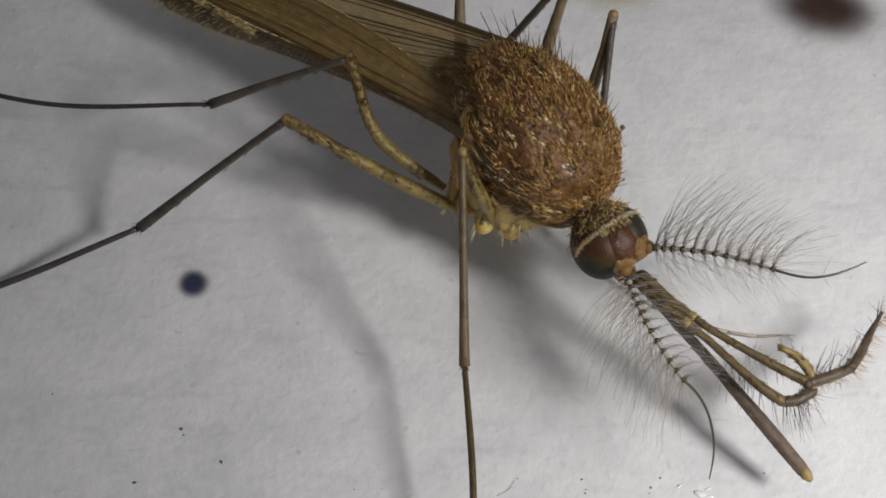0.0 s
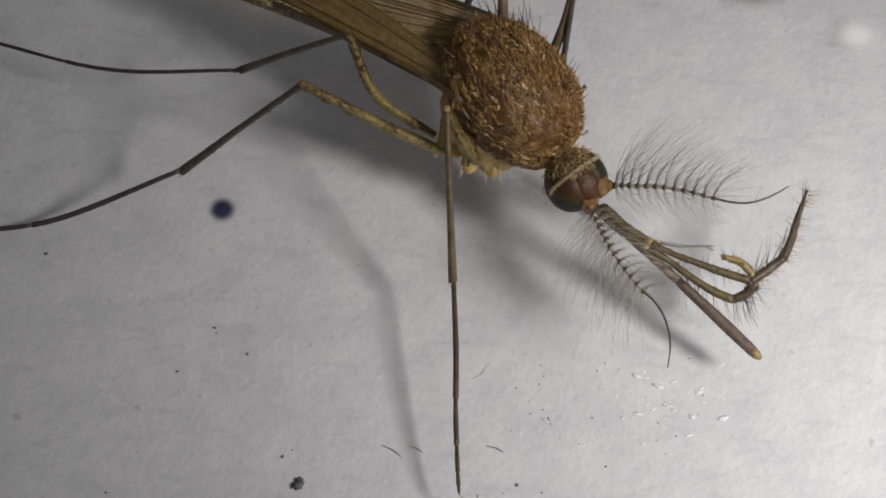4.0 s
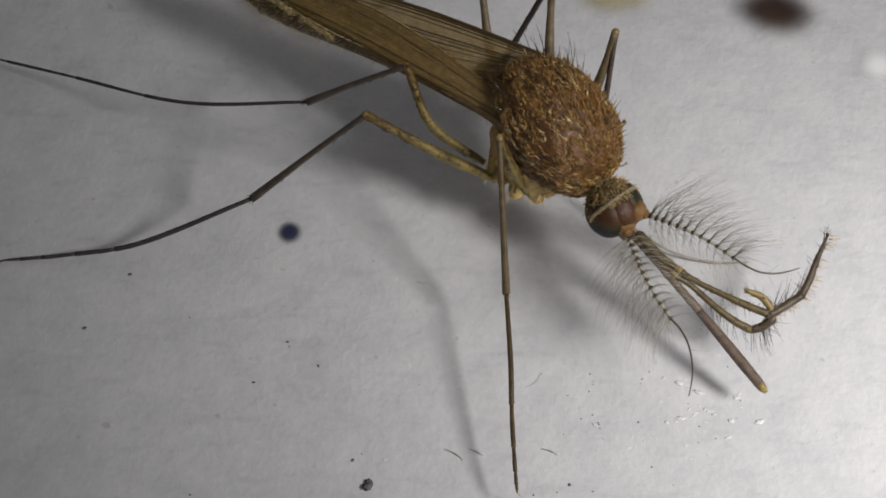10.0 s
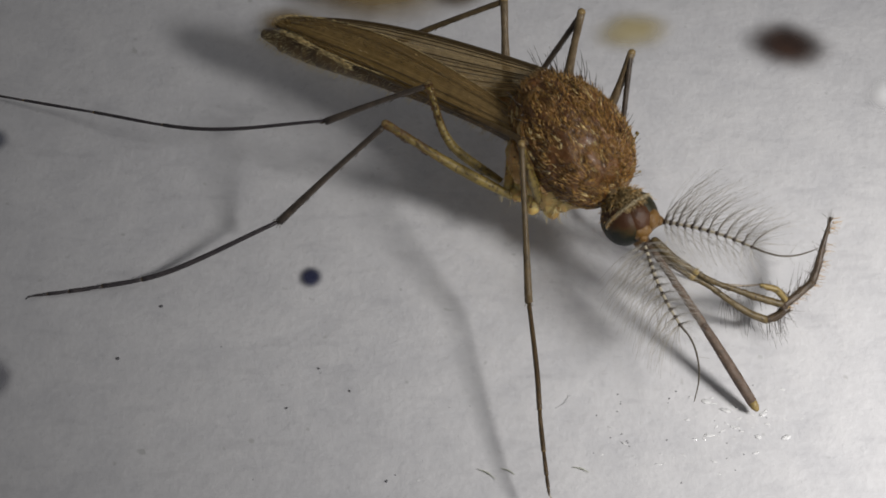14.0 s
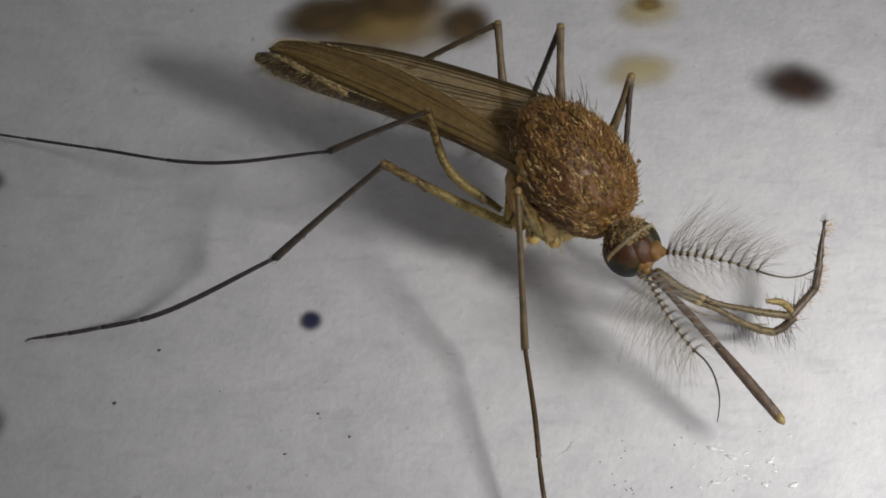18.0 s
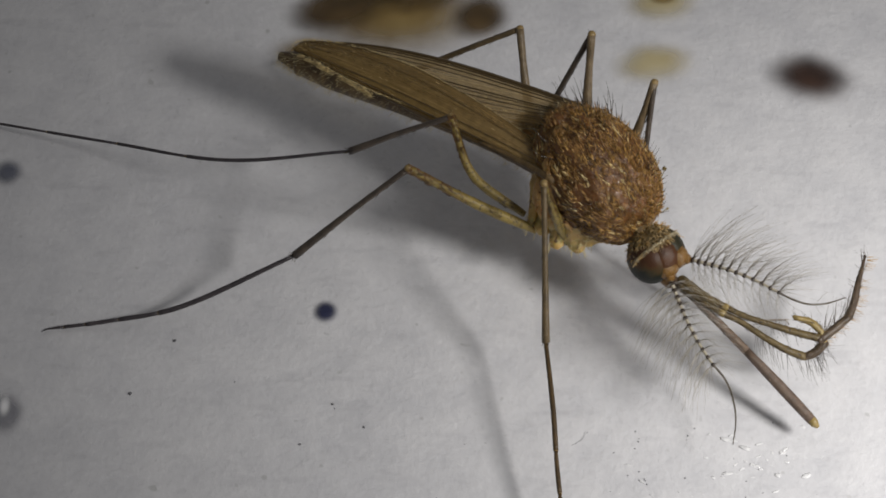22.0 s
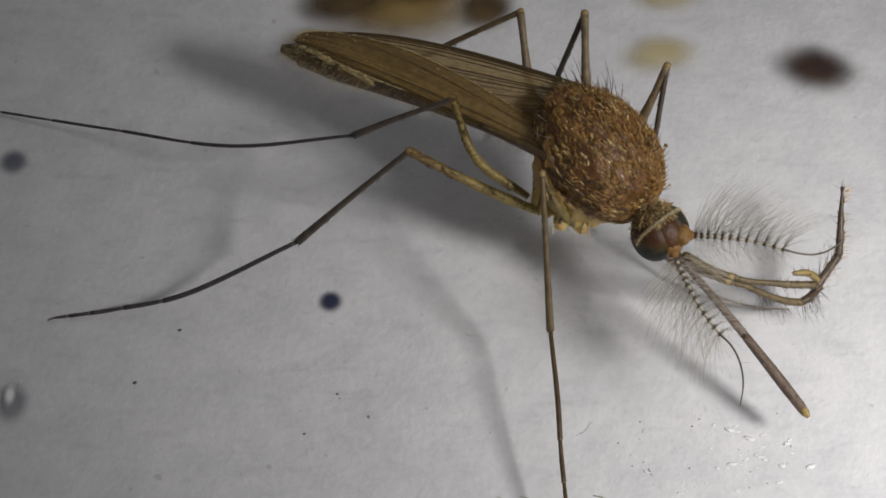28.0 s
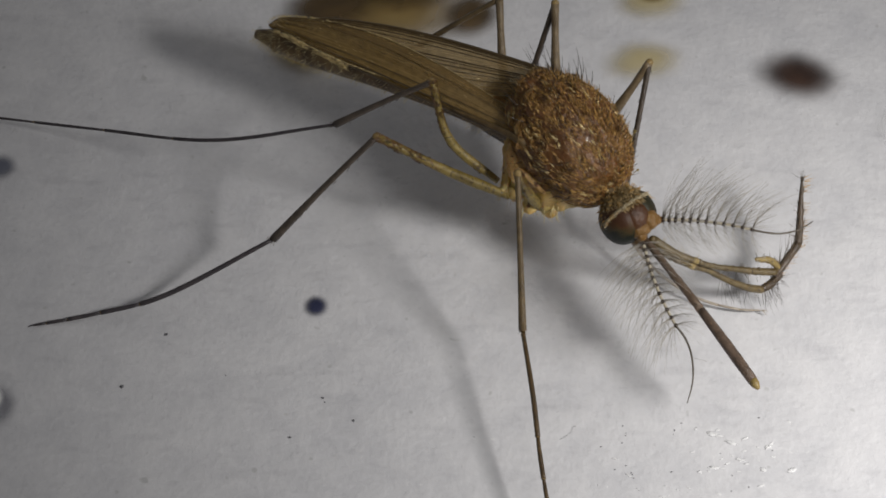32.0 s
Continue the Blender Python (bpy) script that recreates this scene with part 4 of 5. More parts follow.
# ---- legs ----
def leg(joints, thick, label, follow=0.35, knee_path=None, foot=0.52, shin=None, ankle_path=None, arch=(0, 0, 0), far=False):
    """femur, tibia and tarsus from hip to foot; joints: hip, knee, ankle, points of the foot."""
    j = [Vector(p) for p in joints]
    hip, knee, ankle = j[:3]
    side = (knee - hip).cross(ankle - knee)
    bow = (knee - hip).cross(side).normalized() * 0.03
    bm = bmesh.new()
    thigh = smooth([hip, hip.lerp(knee, 0.45) - bow + Vector(arch), knee], 8)
    tube(bm, thigh, [thick * 0.75, thick * 1.05, thick, thick * 0.75, thick * 0.85], 10)
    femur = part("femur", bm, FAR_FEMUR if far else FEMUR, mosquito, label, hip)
    spots, brown = bmesh.new(), bmesh.new()
    for k in range(0 if far else 17):
        # clumps of dark scales along the thigh
        f = rnd.uniform(0.1, 0.95) * (len(thigh) - 1)
        i = min(int(f), len(thigh) - 2)
        w = (thigh[i + 1] - thigh[i]).normalized()
        d = Vector((rnd.uniform(-1, 1), rnd.uniform(-1, 0.4), rnd.uniform(-0.3, 1)))
        d = (d - w * d.dot(w)).normalized()
        for h in range(rnd.randint(2, 6)):
            hair(spots, thigh[i].lerp(thigh[i + 1], f - i) + d * thick * 0.95 + w * rnd.gauss(0, 0.014) + w.cross(d) * rnd.gauss(0, 0.012), w + 0.2 * d, rnd.uniform(0.02, 0.04), -0.2 * d, rnd.uniform(0.004, 0.008), 2)
    for k in range(0 if far else 420):
        # a brown coat that thickens towards the knee and along the upper side
        f = (1 - 0.62 * rnd.random() ** 1.6) * (len(thigh) - 1)
        i = min(int(f), len(thigh) - 2)
        w = (thigh[i + 1] - thigh[i]).normalized()
        d = Vector((rnd.uniform(-1, 1), rnd.uniform(-0.8, 1), rnd.uniform(-0.5, 1)))
        d = (d - w * d.dot(w)).normalized()
        hair(brown, thigh[i].lerp(thigh[i + 1], min(f - i, 0.9)) + d * thick * 0.86, w + 0.1 * d, rnd.uniform(0.02, 0.045), -0.2 * d, rnd.uniform(0.004, 0.007), 1)
    if not far:
        part("scale_fleck", spots, PALP_SCALE, femur, "dark scale spots")
        part("scale_cover", brown, UMBER_SCALE, femur, "brown scales towards the knee")
    bm = bmesh.new()
    egg(bm, knee, [Vector(v) * thick * 0.82 for v in ((1, 0, 0), (0, 1, 0), (0, 0, 1))], 0.05, 3, 1, 10, 8)
    part("knee", bm, JOINT, femur, "pale knee joint")
    bm = bmesh.new()
    tube(bm, smooth([knee, knee.lerp(ankle, 0.5) + Vector((0, 0, 0.02)), ankle], 8), [thick * 0.62, thick * 0.58, thick * 0.6, thick * 0.70, thick * 0.84], 10)
    tibia = part("tibia", bm, shin or TIBIA, mosquito, "slender dark brown shin", knee)
    spurs = bmesh.new()
    way = (ankle - knee).normalized()
    for k in range(5):
        d = Vector((rnd.uniform(-1, 1), rnd.uniform(-1, 1), rnd.uniform(-1, 1)))
        hair(spurs, ankle - way * 0.02, d + way, 0.09, (0, 0, 0), 0.008, 1)
    part("spur", spurs, TIBIA, tibia)
    for ob, a, b, course in ((femur, hip, knee, thigh), (tibia, knee, ankle, [knee, ankle])):
        bm = bmesh.new()
        w = (b - a).normalized()
        for k in range(110):
            d = Vector((rnd.uniform(-1, 1), rnd.uniform(-1, 1), rnd.uniform(-1, 1)))
            f = rnd.random() * (len(course) - 1)
            i = min(int(f), len(course) - 2)
            hair(bm, course[i].lerp(course[i + 1], f - i) + d.normalized() * thick * 0.5, d.normalized() * 0.35 + w, rnd.uniform(0.03, 0.065), w * 0.1, 0.0038, 1)
        part("leg_fuzz", bm, DARK_HAIR, ob)
    line = smooth(j[2:], 12)
    r = thick * foot
    cuts = [0, 0.45, 0.66, 0.81, 0.92, 1.0]
    tarsus, claws = None, []
    for k, (a, b) in enumerate(zip(cuts, cuts[1:])):
        i0, i1 = int(a * (len(line) - 1)), max(int(b * (len(line) - 1)), int(a * (len(line) - 1)) + 1)
        seg = line[i0:i1 + 1]
        bm = bmesh.new()
        tube(bm, seg, [r * (1 - 0.10 * k) * 0.82, r * (1 - 0.10 * k), r * (1 - 0.10 * k) * (0.35 if k == 4 else 1)], 8)
        if k == 4:
            if line[-1].z > 0.2:
                # a pale thin claw reaches down to the sheet
                claw = bmesh.new()
                tube(claw, smooth([line[-1], line[-1] + Vector((0.07, 0.03, -0.17)), line[-1] + Vector((0.16, 0.06, -0.34))], 4), [0.007, 0.004, 0.003], 6)
                claws.append(claw)
            for s in (-1, 1) if line[-1].z < 0.2 else ():
                hair(bm, line[-1], (line[-1] - line[-3]).normalized() + Vector((0.5 * s, 0.3 * s, -0.2)), 0.07, (0, 0, -0.3), 0.009, 2)
        if tarsus is None:
            tarsus = part("tarsus", bm, TAN_FOOT if foot < 0.4 else TARSUS if shin else BROWN_TARSUS, mosquito, "thin dark jointed foot", j[2])
        else:
            part("tarsus_segment", bm, TAN_FOOT if foot < 0.4 else TARSUS if shin else BROWN_TARSUS, tarsus)
            bm = bmesh.new()
            tube(bm, [seg[0].lerp(seg[1], -0.12), seg[0].lerp(seg[1], 0.12)], r * (1 - 0.10 * k) * 0.9, 8)
            part("joint_ring", bm, JOINT, tarsus, "pale joint")
    for claw in claws:
        part("claw", claw, FLAGELLUM, tarsus, "pale thin claw")
    return femur, tibia, tarsus, j, follow, knee_path, ankle_path


LEGS = [leg(*row) for row in [
    (((1.029, -2.255, 0.880), (0.765, -2.300, 1.950), (0.784, -3.407, 0.750), (0.841, -4.150, 0.640), (0.864, -4.712, 0.520), (0.902, -5.210, 0.420), (0.930, -5.469, 0.340)), 0.053, "yellowish speckled thigh of a long thin leg", 0.30, None, 0.52, None, "front"),
    (((0.698, -2.144, 0.950), (-0.604, -2.002, 1.850), (-1.797, -2.300, 0.750), (-2.951, -2.566, 0.250), (-3.717, -2.635, 0.080), (-4.405, -2.695, 0.020)), 0.054, "yellowish speckled thigh of a long thin leg", 0.35, "middle", 0.52, DARK_TIBIA, "middle"),
    (((0.584, -1.977, 1.000), (-0.167, -1.403, 1.900), (-1.217, -1.425, 1.350), (-2.547, -1.097, 0.800), (-3.879, -0.481, 0.350), (-5.562, 0.142, 0.030)), 0.049, "yellowish speckled thigh of a long thin leg", 0.35, None, 0.42, DARK_TIBIA, "hind", (-0.165, -0.03, -0.02)),
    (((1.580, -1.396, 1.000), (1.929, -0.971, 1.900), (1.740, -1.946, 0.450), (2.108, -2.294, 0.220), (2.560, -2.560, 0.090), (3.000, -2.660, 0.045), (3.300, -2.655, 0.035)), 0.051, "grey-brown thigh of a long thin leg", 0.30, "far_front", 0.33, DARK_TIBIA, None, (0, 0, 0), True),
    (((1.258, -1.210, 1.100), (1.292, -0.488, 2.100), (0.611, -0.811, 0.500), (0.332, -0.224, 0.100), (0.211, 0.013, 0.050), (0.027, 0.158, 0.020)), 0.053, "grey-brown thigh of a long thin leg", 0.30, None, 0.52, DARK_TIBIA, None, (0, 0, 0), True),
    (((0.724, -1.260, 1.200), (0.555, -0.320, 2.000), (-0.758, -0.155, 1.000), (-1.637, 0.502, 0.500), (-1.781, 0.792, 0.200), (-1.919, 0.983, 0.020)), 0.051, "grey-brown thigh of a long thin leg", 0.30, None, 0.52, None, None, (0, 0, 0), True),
]]


# ---- what lies on the sheet ----
def lump(name, x, y, size, mat, label, category, group="", tall=0.5, turn=0.0, rough=0.35, pieces=1):
    """A small uneven grain resting on the sheet."""
    bm = bmesh.new()
    r = random.Random(int(x * 1000) + int(y * 10))
    c, s = math.cos(turn), math.sin(turn)
    for k in range(pieces):
        ox, oy = (r.uniform(-0.6, 0.6) * size[0], r.uniform(-0.6, 0.6) * size[1]) if k else (0, 0)
        f = 1 if pieces == 1 else r.uniform(0.45, 0.8)
        h = tall * min(size) * f
        egg(bm, (x + ox * c - oy * s, y + ox * s + oy * c, h * 0.75 - 0.025), (Vector((c, s, 0)) * size[0] * f, Vector((-s, c, 0)) * size[1] * f, Vector((0, 0, h))), rough, 2.5, 1, 16, 12)
    return thing(name, bm, mat, (x, y, 0), label, category, group)


for x, y, s in ((-3.502, -3.486, 0.035), (-1.082, -3.920, 0.028), (-1.405, -3.635, 0.022), (-1.733, -4.120, 0.022), (-0.705, -5.017, 0.030), (1.468, -5.282, 0.028), (-3.072, -2.827, 0.030), (1.203, -4.004, 0.018), (-2.318, -5.422, 0.020), (1.459, -5.275, 0.020), (1.105, -5.401, 0.022), (-2.425, -3.352, 0.020), (-1.410, -3.634, 0.018), (-1.385, -3.689, 0.012), (1.078, -4.436, 0.018), (1.462, -4.249, 0.014), (1.720, -4.115, 0.012), (-1.019, -4.945, 0.012), (1.338, -5.368, 0.015), (-0.675, -4.218, 0.012), (-2.623, -3.526, 0.014), (1.773, -4.587, 0.012), (0.348, -4.455, 0.010), (-0.338, -4.773, 0.011), (-2.061, -4.982, 0.012)):
    lump("speck", x, y, (s * 0.56, s * 0.46), SOOT, "tiny dark dust speck on the white sheet", "speck", "dust specks on the sheet", 0.5, x * 7, 0.6)
x, y = (-0.538, -5.300)
lump("dirt_clump", x, y, (0.066, 0.056), SOOT, "small ragged clump of dark dirt", "dirt", "", 0.6, 0.3, 0.6, 5)


def smear(name, x, y, a, b, turn, mat, label, category, group="", lift=0.0, dome=0.012):
    """A thin, low-domed smear on the sheet."""
    bm = bmesh.new()
    rings = []
    for k in range(7):
        f = k / 6
        rings.append([bm.verts.new((f * a * math.cos(q), f * b * math.sin(q), 0.012 + lift + dome * (1 - f * f))) for q in (2 * math.pi * i / 32 for i in range(32))] if k else [bm.verts.new((0, 0, 0.012 + dome + lift))])
    for i in range(32):
        bm.faces.new((rings[0][0], rings[1][i], rings[1][(i + 1) % 32]))
        for p, q in zip(rings[1:], rings[2:]):
            bm.faces.new((p[i], q[i], q[(i + 1) % 32], p[(i + 1) % 32]))
    ob = finish(name, bm, mat)
    ob.location, ob.rotation_euler = Vector((x, y, 0)) * MM, (0, 0, turn)
    return tagged(ob, label, category, group)


ink_dots = [smear("ink_dot", x, y, s, s * 1.15, 0, mat, "round dark blue ink dot on the white sheet", "ink dot", "blue dots on the sheet")
            for x, y, s, mat in ((-1.490, -2.500, 0.180, BLUE_SMEAR), (-4.978, -0.624, 0.240, FAINT_BLUE))]
x, y = (3.820, 0.623)
smear("brown_smear", x, y, 0.74, 0.54, -0.35, BROWN_SMEAR, "soft-edged dark reddish-brown smear", "smear")
# dried residue; the white one at the far right is a painted highlight
for k, (x, y, a, b, t, mat) in enumerate(((-4.750, -3.750, 0.26, 0.40, 0.00, SMOKE_SMEAR), (-4.780, -3.660, 0.10, 0.22, 0.00, WHITE_SMEAR_GLARE), (4.906, -0.119, 0.42, 0.42, 0.00, WHITE_SMEAR_GLARE), (2.092, 0.837, 0.66, 0.44, 0.10, YELLOW_SMEAR), (2.206, 1.718, 0.60, 0.44, 0.00, YELLOW_SMEAR), (2.223, 1.802, 0.25, 0.20, 0.00, OCHRE_SMEAR), (-0.757, 1.582, 1.50, 0.95, 0.00, OCHRE_SMEAR), (-1.427, 1.656, 0.85, 0.50, 0.20, UMBER_SMEAR), (-0.567, 1.941, 0.85, 0.55, 0.00, UMBER_SMEAR), (0.177, 1.506, 0.45, 0.55, -0.50, UMBER_SMEAR), (-1.742, 0.933, 0.62, 0.42, -0.40, OCHRE_SMEAR))):
    smear("residue_or_glare", x, y, a, b, t, mat, "soft-edged smear of dried residue or painted highlight on the sheet", "smear", "smears behind the mosquito", 0.004 * k, 0.002)
drop_rnd = random.Random(11)
x0, y0 = (3.138, -4.385)
# glossy bumps, whitened where the sheet glints
for x, y, s, w in ((2.627, -4.097, 0.1, -0.6), (2.815, -4.207, 0.09, -0.3), (2.893, -4.417, 0.07, -0.3), (2.632, -4.502, 0.1, 0.1), (3.119, -4.527, 0.09, -0.3), (3.403, -4.536, 0.1, 0.2), (2.637, -4.816, 0.06, -0.3), (3.578, -4.322, 0.07, 0.3), (-0.091, -4.426, 0.05, 0.2), (-0.382, -4.691, 0.05, 0.3), (-0.548, -4.050, 0.06, 0.5), (0.340, -4.146, 0.05, 0.4), (0.493, -4.599, 0.05, -0.6), (2.939, -4.154, 0.05, 0.3), (2.678, -4.045, 0.05, 0.1), (-1.301, -4.717, 0.04, 0.5)):
    lump("glint_droplet", x, y, (s * drop_rnd.uniform(0.45, 0.75), s * drop_rnd.uniform(0.20, 0.34)), WET, "small glossy dried streak whitened as a glint on the sheet", "droplet", "dried droplets by the proboscis", 0.26, w + drop_rnd.uniform(-0.3, 0.3), 0.7, 4)
for k in range(26):
    x, y, s = x0 + drop_rnd.gauss(-0.02, 0.36), y0 + drop_rnd.gauss(-0.03, 0.20), drop_rnd.uniform(0.012, 0.036)
    lump("glint_droplet", x, y, (s * drop_rnd.uniform(0.7, 1.6), s * drop_rnd.uniform(0.4, 0.7)), WET, "tiny glossy dried spot whitened as a glint on the sheet", "droplet", "dried droplets by the proboscis", 0.26, drop_rnd.uniform(-0.6, 0.6), 0.7, 3)
for k in range(70):
    # faint glints strewn over the sheet in loose drifts, as glossy whitened flecks
    cx, cy = ((-0.2, -4.5), (0.4, -4.95), (1.5, -4.6), (2.4, -4.75), (3.0, -4.3))[k % 5]
    x, y, s = cx + drop_rnd.gauss(0, 0.34), cy + drop_rnd.gauss(0, 0.20), drop_rnd.uniform(0.010, 0.028)
    lump("glint_droplet", x, y, (s * drop_rnd.uniform(0.8, 2.0), s * drop_rnd.uniform(0.35, 0.6)), WET, "tiny glossy dried spot whitened as a glint on the sheet", "droplet", "dried droplets by the proboscis", 0.30, drop_rnd.uniform(-0.7, 0.7), 0.7, 2)
for k in range(18):
    s = drop_rnd.uniform(0.006, 0.010)
    lump("speck", x0 + drop_rnd.uniform(-2.6, 1.5), y0 + drop_rnd.uniform(-1.15, 0.1), (s, s * 0.8), SOOT, "tiny dark dust speck on the white sheet", "speck", "dust specks on the sheet", 0.5, k, 0.6)
for x, y, a, s in ((1.278, -4.918, -0.40, 0.090), (0.315, -4.956, -0.60, 0.110), (0.534, -4.930, -0.50, 0.080)):
    bm = bmesh.new()
    d = Vector((math.cos(a), math.sin(a), 0))
    n = Vector((-d.y, d.x, 0))
    at = Vector((x, y, 0.0))
    tube(bm, smooth([at - d * s, at + n * s * 0.15, at + d * s], 5), [0.003, 0.007, 0.0025], 5)
    thing("fibre", bm, FIBRE, (x, y, 0), "short pale green fibre lying on the sheet", "fibre", "fibres on the sheet")

bm = bmesh.new()
tube(bm, smooth([(1.189, -4.002, -0.012), (1.134, -4.104, -0.008), (1.039, -4.165, -0.012)], 6), [0.0009, 0.0014, 0.0008], 5)
thing("fibre", bm, SOOT, (1.189, -4.002, 0), "fine dark hair lying on the sheet", "fibre", "fibres on the sheet")
for k in range(30):
    s = drop_rnd.uniform(0.005, 0.009)
    lump("speck", drop_rnd.uniform(-0.9, 3.9), drop_rnd.uniform(-5.5, -3.7), (s, s * 0.8), SOOT, "tiny dark dust speck on the white sheet", "speck", "dust specks on the sheet", 0.5, k, 0.6)

# ---- movement of the mosquito: shift in millimetres and turn in degrees about CENTRE ----
CENTRE = Vector((0.600, -1.600, 1.500))
BODY = [
    (0.0, -0.026, 0.212, -0.331, -4.86, -5.58, -2.95),
    (0.5, -0.012, 0.196, -0.321, -4.21, -5.27, -3.91),
    (1.0, -0.020, 0.288, -0.321, -4.19, -6.16, -2.99),
    (1.5, 0.047, 0.150, -0.279, -2.01, -4.85, -1.94),
    (2.0, 0.036, 0.160, -0.292, -2.99, -5.05, -1.12),
    (2.5, 0.021, 0.223, -0.387, -2.97, -4.67, -1.77),
    (4.5, 0.065, -0.179, 0.131, 1.56, -1.71, 0.85),
    (5.0, 0.025, -0.138, 0.154, 1.07, -0.98, 1.58),
    (5.5, 0.039, -0.117, 0.107, 0.82, -1.53, 0.41),
    (6.0, 0.019, -0.120, 0.116, 1.20, -2.20, 0.01),
    (6.5, 0.047, -0.175, 0.082, 0.77, -1.08, 0.11),
    (7.0, 0.067, -0.160, 0.073, 1.20, -1.18, -0.76),
    (7.5, 0.024, -0.110, 0.045, 0.06, -1.31, -1.44),
    (8.0, 0.022, -0.187, 0.021, 0.78, -1.08, -1.00),
    (8.5, 0.031, -0.245, 0.110, 0.40, -1.36, -1.85),
    (9.0, 0.041, -0.228, 0.083, 0.81, -1.95, -2.02),
    (9.5, 0.012, -0.176, 0.091, 0.17, -2.12, -1.29),
    (10.0, 0.014, -0.156, 0.055, 1.16, -1.55, -1.23),
    (10.5, 0.022, -0.083, 0.003, 3.16, -1.40, 0.86),
    (11.0, 0.048, 0.145, -0.290, -0.04, -1.91, 1.54),
    (11.5, 0.074, -0.029, -0.098, 3.23, -0.10, 1.05),
    (12.0, 0.025, 0.083, -0.167, -1.04, -2.77, -0.35),
    (12.5, -0.004, 0.006, -0.036, 2.42, -2.28, -1.24),
    (13.0, -0.041, 0.099, -0.165, -2.24, -3.39, -1.45),
    (13.5, -0.068, 0.101, -0.169, -4.17, -2.08, -1.68),
    (15.5, -0.076, 0.188, -0.102, -2.30, -0.77, 1.23),
    (16.0, -0.087, 0.173, -0.080, -2.14, -0.85, 0.64),
    (16.5, -0.146, 0.320, 0.051, -5.79, -2.74, 1.71),
    (17.0, -0.195, 0.352, -0.077, -2.02, -1.20, 0.64),
    (17.5, -0.113, 0.117, 0.087, -1.01, -1.68, -0.64),
    (18.0, -0.115, 0.103, 0.086, -0.28, -2.20, -0.48),
    (18.5, -0.059, 0.067, 0.001, 0.84, -0.70, 0.05),
    (19.0, -0.032, 0.025, 0.040, 0.53, -0.49, -0.17),
    (19.5, -0.030, 0.045, 0.000, 0.42, -0.70, -0.31),
    (20.0, -0.029, 0.018, 0.030, -0.17, -0.38, -0.21),
    (20.5, -0.036, 0.091, 0.016, -0.21, -2.18, 0.82),
    (21.0, -0.021, 0.006, -0.037, -0.47, -0.55, -0.50),
    (21.5, -0.011, -0.034, 0.042, -0.31, -0.93, -0.03),
    (22.0, 0.000, 0.000, 0.000, 0.00, 0.00, 0.00),
    (22.5, 0.009, 0.012, 0.016, 0.14, -0.77, 0.25),
    (23.0, 0.014, 0.022, 0.026, 0.11, -1.19, 0.50),
    (23.5, 0.056, -0.173, 0.086, 0.94, 1.70, -0.13),
    (24.0, 0.021, -0.038, -0.023, 0.10, 0.61, -0.83),
    (24.5, 0.008, -0.045, -0.036, -0.61, 0.59, -1.09),
    (25.0, -0.028, -0.002, -0.005, -1.71, -0.33, -1.15),
    (25.5, -0.025, -0.020, 0.001, -0.83, -0.44, -1.17),
    (27.5, 0.016, -0.084, 0.003, 1.13, -0.01, -0.83),
    (28.0, -0.039, 0.028, 0.105, -1.21, -2.46, 0.42),
    (28.5, -0.111, 0.285, 0.020, -2.76, -2.53, 1.53),
    (29.0, -0.049, 0.087, 0.099, -0.41, -1.73, 0.11),
    (29.5, 0.023, -0.052, 0.060, 1.57, -0.95, -0.51),
    (30.0, 0.072, -0.129, 0.111, 0.41, 0.01, -1.00),
    (30.5, -0.075, -0.031, -0.056, -0.81, 0.13, -3.60),
    (31.0, 0.074, -0.226, 0.005, 1.15, 0.21, -2.22),
    (31.5, -0.135, 0.264, 0.141, -3.76, -2.02, 1.38),
    (32.0, -0.171, 0.363, 0.044, -2.99, -0.71, 0.51),
]
